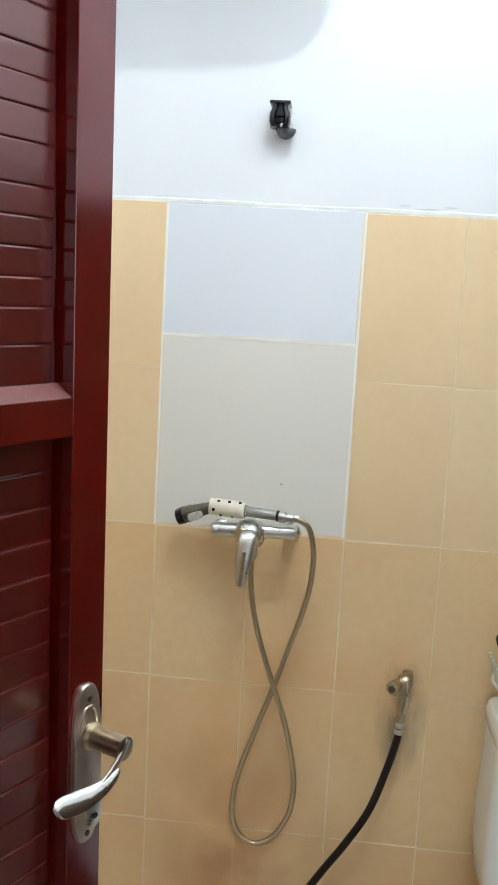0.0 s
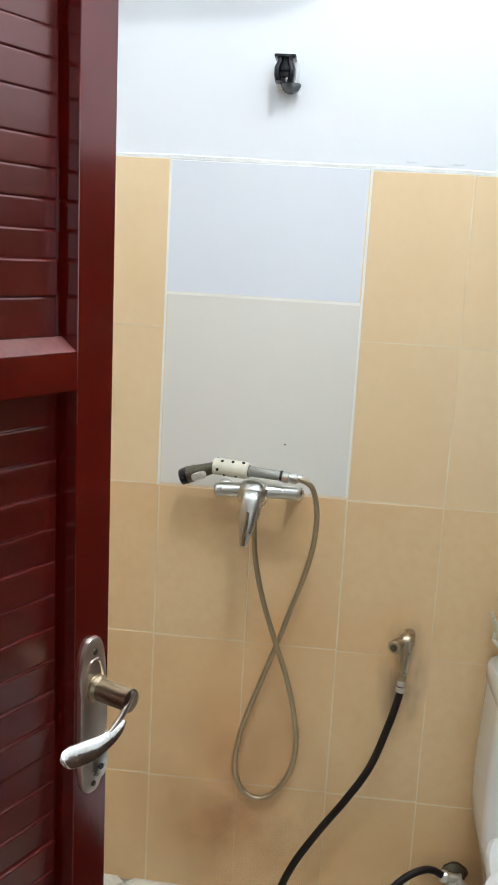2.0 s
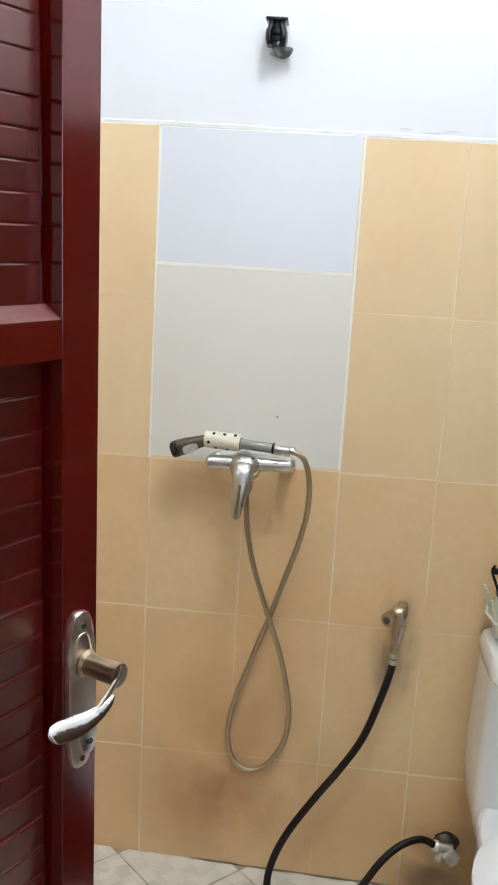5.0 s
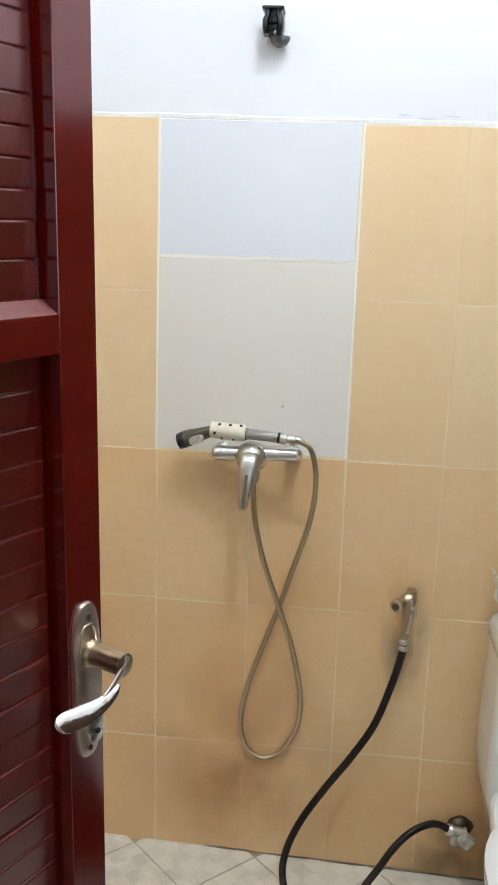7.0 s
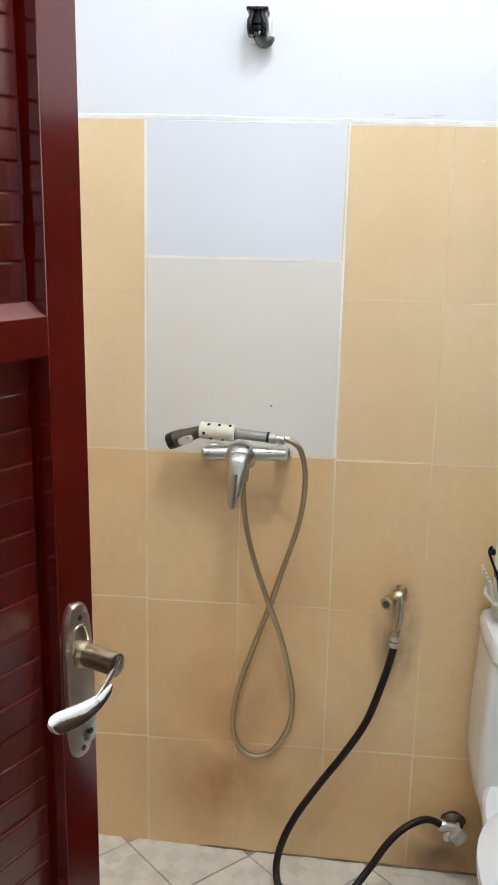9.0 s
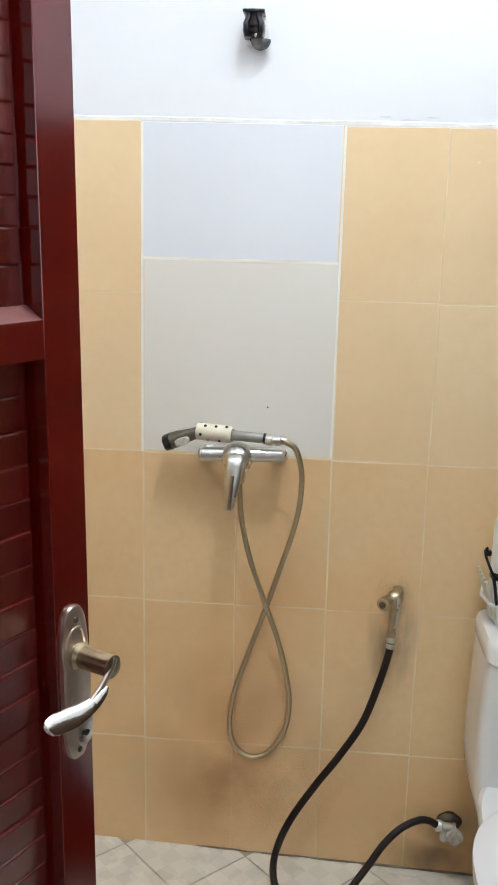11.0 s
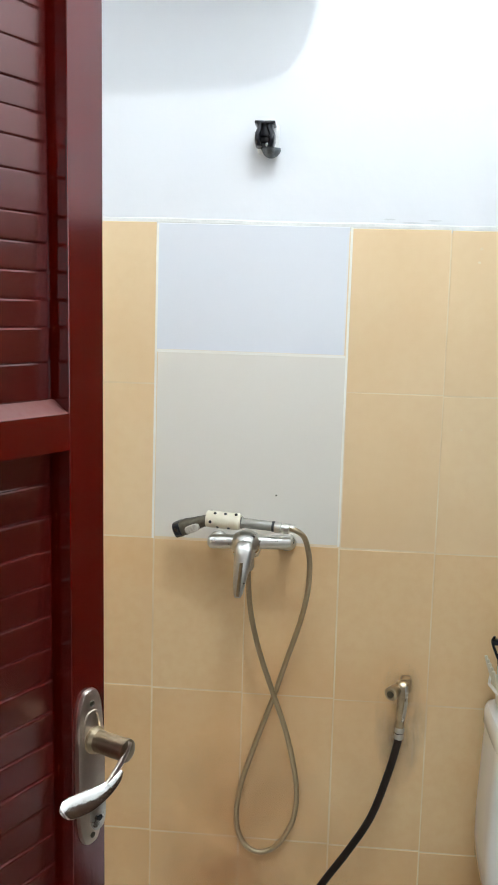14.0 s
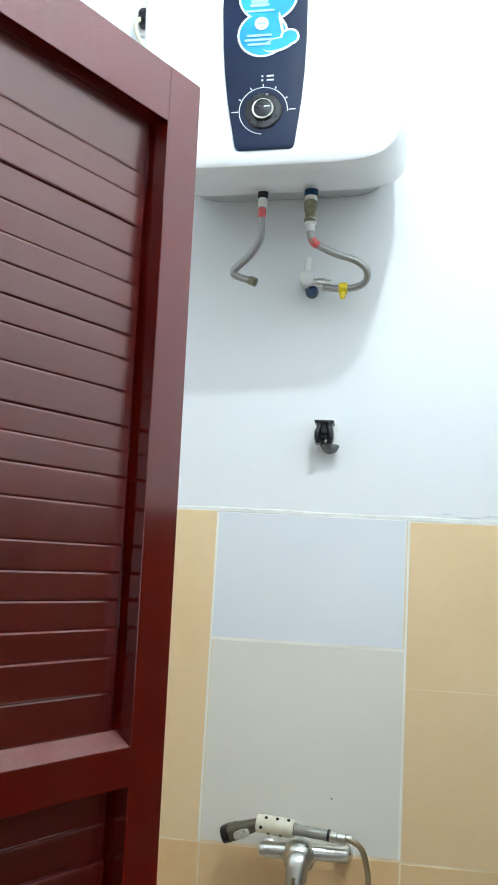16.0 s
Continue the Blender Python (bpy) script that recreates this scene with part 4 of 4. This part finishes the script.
# ---- wear on the walls ----
marks = random.Random(9)
structure("trim", tube([(-0.70 + 0.06 * k, 0.0035, TILE_TOP - 0.010 * (-0.80 + 0.06 * k) + 0.0002 + marks.uniform(-0.0015, 0.0015)) for k in range(31)], 0.0085, 8, 4, flat=0.3, side=(0, 0, 1)), SEALANT,
                    "uneven white filler along the top of the tiles", "trim")
patch = tube([(0.44 + 0.013 * k, 0.0065, 1.6135 + marks.uniform(-0.001, 0.004)) for k in range(17)], 0.006, 8, 4, flat=0.45, taper=lambda s: 0.35 + 0.6 * abs(math.sin(9 * s)) + 0.2 * math.sin(31 * s))
structure("trim_patch", patch, SCUFF, "rough grey scuffed patch of filler", "trim")

chips = random.Random(3)
for px, pz, a, c in ((0.475, 1.6275, 0.012, 0.0016), (0.520, 1.6215, 0.022, 0.0014), (0.565, 1.6265, 0.015, 0.0012)):
    part("scuff", prism([(u * chips.uniform(0.75, 1.15), w * chips.uniform(0.5, 1.3)) for u, w in oval(a, c, 40)], 0.0006, Matrix.Translation((px, 0.0058, pz)) @ FACING), SCUFF, wall_north, "grey scuff on the paint", False)
for px, pz, half, drop in ((0.512, 0.590, 0.0016, 0.075), (0.524, 0.560, 0.0012, 0.055), (0.560, 0.585, 0.0014, 0.050), (0.574, 0.555, 0.0017, 0.090), (0.583, 0.570, 0.0010, 0.045)):
    part("streak", prism([(u * chips.uniform(0.6, 1.3), w) for u, w in oval(half, drop / 2, 26)], 0.0005, Matrix.Translation((px, -0.0006, pz - drop / 2)) @ FACING), STREAK, wall_north, "dried water streak", False)
for px, pz, a, mat in ((0.262, 1.052, 0.0022, TARNISH), (0.660, 1.572, 0.0036, GROUT), (0.657, 1.545, 0.0034, GROUT), (0.640, 1.205, 0.0026, GROUT), (0.715, 1.46, 0.0024, GROUT)):
    part("mark", prism([(u * chips.uniform(0.7, 1.2), w * chips.uniform(0.7, 1.2)) for u, w in oval(a, a * 0.8, 12)], 0.0008, Matrix.Translation((px, -0.0008, pz)) @ FACING), mat, wall_north, "small mark on a tile", False)

for px, pz, a, c, mat, words in ((0.680, 0.040, 0.15, 0.13, GRIME_FILM, "brown grime round the valve"), (0.200, 0.230, 0.26, 0.30, RUSTY_FILM, "rusty water stain"),
                              (0.545, 0.560, 0.060, 0.150, LIME_FILM, "limescale under the spray")):
    film = part("stain", prism(oval(1, 1, 32), 0.0002, FACING.copy()), mat, wall_north, words, False)
    film.matrix_basis = Matrix.Translation((px, -0.0012, pz)) @ Matrix.Diagonal((a, 1, c, 1))

grime = tube([(0.12 + 0.03 * k, -0.0015, floor_z(0.12 + 0.03 * k) + 0.0015 + chips.uniform(-0.001, 0.0015)) for k in range(24)], 0.0030, 6, 3, taper=lambda s: 0.35 + 0.5 * abs(math.sin(17 * s)) + 0.3 * s)
structure("trim_grime", grime, DIRT_GROUT, "dark line of grime where wall meets floor", "trim")

# ---- tiles, each a piece of its wall ----
JOINT = 0.0028


def tile_mesh(w, h, mat):
    """One tile in the plane y = 0, middle at its origin, its face towards -y."""
    return mesh_of("tile", box(-w / 2, w / 2, 0.0, 0.0075, -h / 2, h / 2, 0.0006, 1), mat)


meshes = {}


def lay_tile(parent, w, h, m, mat):
    key = (round(w, 4), round(h, 4), mat.name)
    if key not in meshes:
        meshes[key] = tile_mesh(w - JOINT, h - JOINT, mat)
    ob = new("tile", meshes[key])
    ob.parent = parent
    ob.matrix_basis = m
    return ob


def tiled(parent, length, base, skip=None, first=0.0, course_tones=(TAN, TAN_LIT)):
    """Tan tiles over a wall that runs along its own x; base sets its place, skip leaves a patch free."""
    edges = [floor_z(0.3) - 0.03, *ROWS_Z, TILE_TOP]
    cols = [first + TILE_W * k for k in range(-8, 14)]
    for low, high in zip(edges, edges[1:]):
        for a in cols:
            x0, x1 = max(a, length[0]), min(a + TILE_W, length[1])
            if x1 - x0 < 0.02:
                continue
            mx, mz = (x0 + x1) / 2, (low + high) / 2
            if skip and skip[0] < mx < skip[1] and mz > skip[2]:
                continue
            jitter = pose(marks.uniform(-0.0006, 0.0006), marks.uniform(-0.0001, 0.0001), marks.uniform(-0.0006, 0.0006), marks.uniform(-0.05, 0.05), marks.uniform(-0.15, 0.15), marks.uniform(-0.05, 0.05))
            # upper courses take the paler copy, coloured as if more strongly lit
            lay_tile(parent, x1 - x0, high - low, base @ pose(mx, 0, mz - 0.010 * (mx - 0.1)) @ jitter, course_tones[mz > 0.947])


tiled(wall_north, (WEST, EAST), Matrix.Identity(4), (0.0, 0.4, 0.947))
lay_tile(wall_north, 0.396, 0.401, pose(0.199, 0.0002, 0.947 + 0.2025, 0, 0.35, 0), GREY_TILE)
lay_tile(wall_north, 0.398, 0.262, pose(0.197, 0.0002, 0.947 + 0.404 + 0.131, 0, 0.35, 0), COOL_TILE)
for width, height, m in ((0.396, 0.0056, pose(0.1975, 0, 1.3495, 0, 0.35, 0)), (0.0046, 0.664, pose(-0.0005, 0, 1.279, 0, 0.25, 0)), (0.0046, 0.664, pose(0.3985, 0, 1.279, 0, 0.25, 0))):
    part("joint", box(-width / 2, width / 2, -0.0004, 0.0040, -height / 2, height / 2), JOINT_WHITE, wall_north, "pale filler round the two large tiles", False).matrix_basis = m
# out of view, these tiles are darkened to dim the door's lower reflections
tiled(wall_east, (0.0, -SOUTH), pose(EAST, 0, 0, 0, 0, -90), first=0.04, course_tones=(DARKENED_TILE, DARKENED_TILE))
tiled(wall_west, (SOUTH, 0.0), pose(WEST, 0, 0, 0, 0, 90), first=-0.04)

for wall, x0, x1, m in ((wall_north, WEST, EAST, Matrix.Identity(4)), (wall_east, 0.0, -SOUTH, pose(EAST, 0, 0, 0, 0, -90)), (wall_west, SOUTH, 0.0, pose(WEST, 0, 0, 0, 0, 90))):
    g = part("grout", box(x0, x1, 0.0004, 0.0072, -0.06, TILE_TOP - 0.012), GROUT, wall, "cream grout", False)
    g.matrix_basis = m

# floor tiles, 20 cm, laid diagonally
SIDE = 0.2
diag = SIDE * math.sqrt(2)
floor_mesh = mesh_of("tile", box(-SIDE / 2 + 0.0012, SIDE / 2 - 0.0012, -SIDE / 2 + 0.0012, SIDE / 2 - 0.0012, -0.006, 0.0, 0.001, 1), FLOOR_TILE)
slope = math.degrees(math.atan(0.040))
for i in range(-12, 13):
    for j in range(-12, 13):
        x, y = 0.238 + (i - j) * diag / 2, -0.018 - diag / 2 + (i + j) * diag / 2
        if WEST - 0.14 < x < EAST + 0.14 and SOUTH - 0.02 < y < 0.12:
            ob = new("tile", floor_mesh)
            ob.parent = floor
            ob.matrix_basis = pose(x, y, floor_z(x) + 0.0005 + marks.uniform(-0.0003, 0.0003)) @ pose(0, 0, 0, 0, slope, 0) @ pose(0, 0, 0, 0, 0, 45)
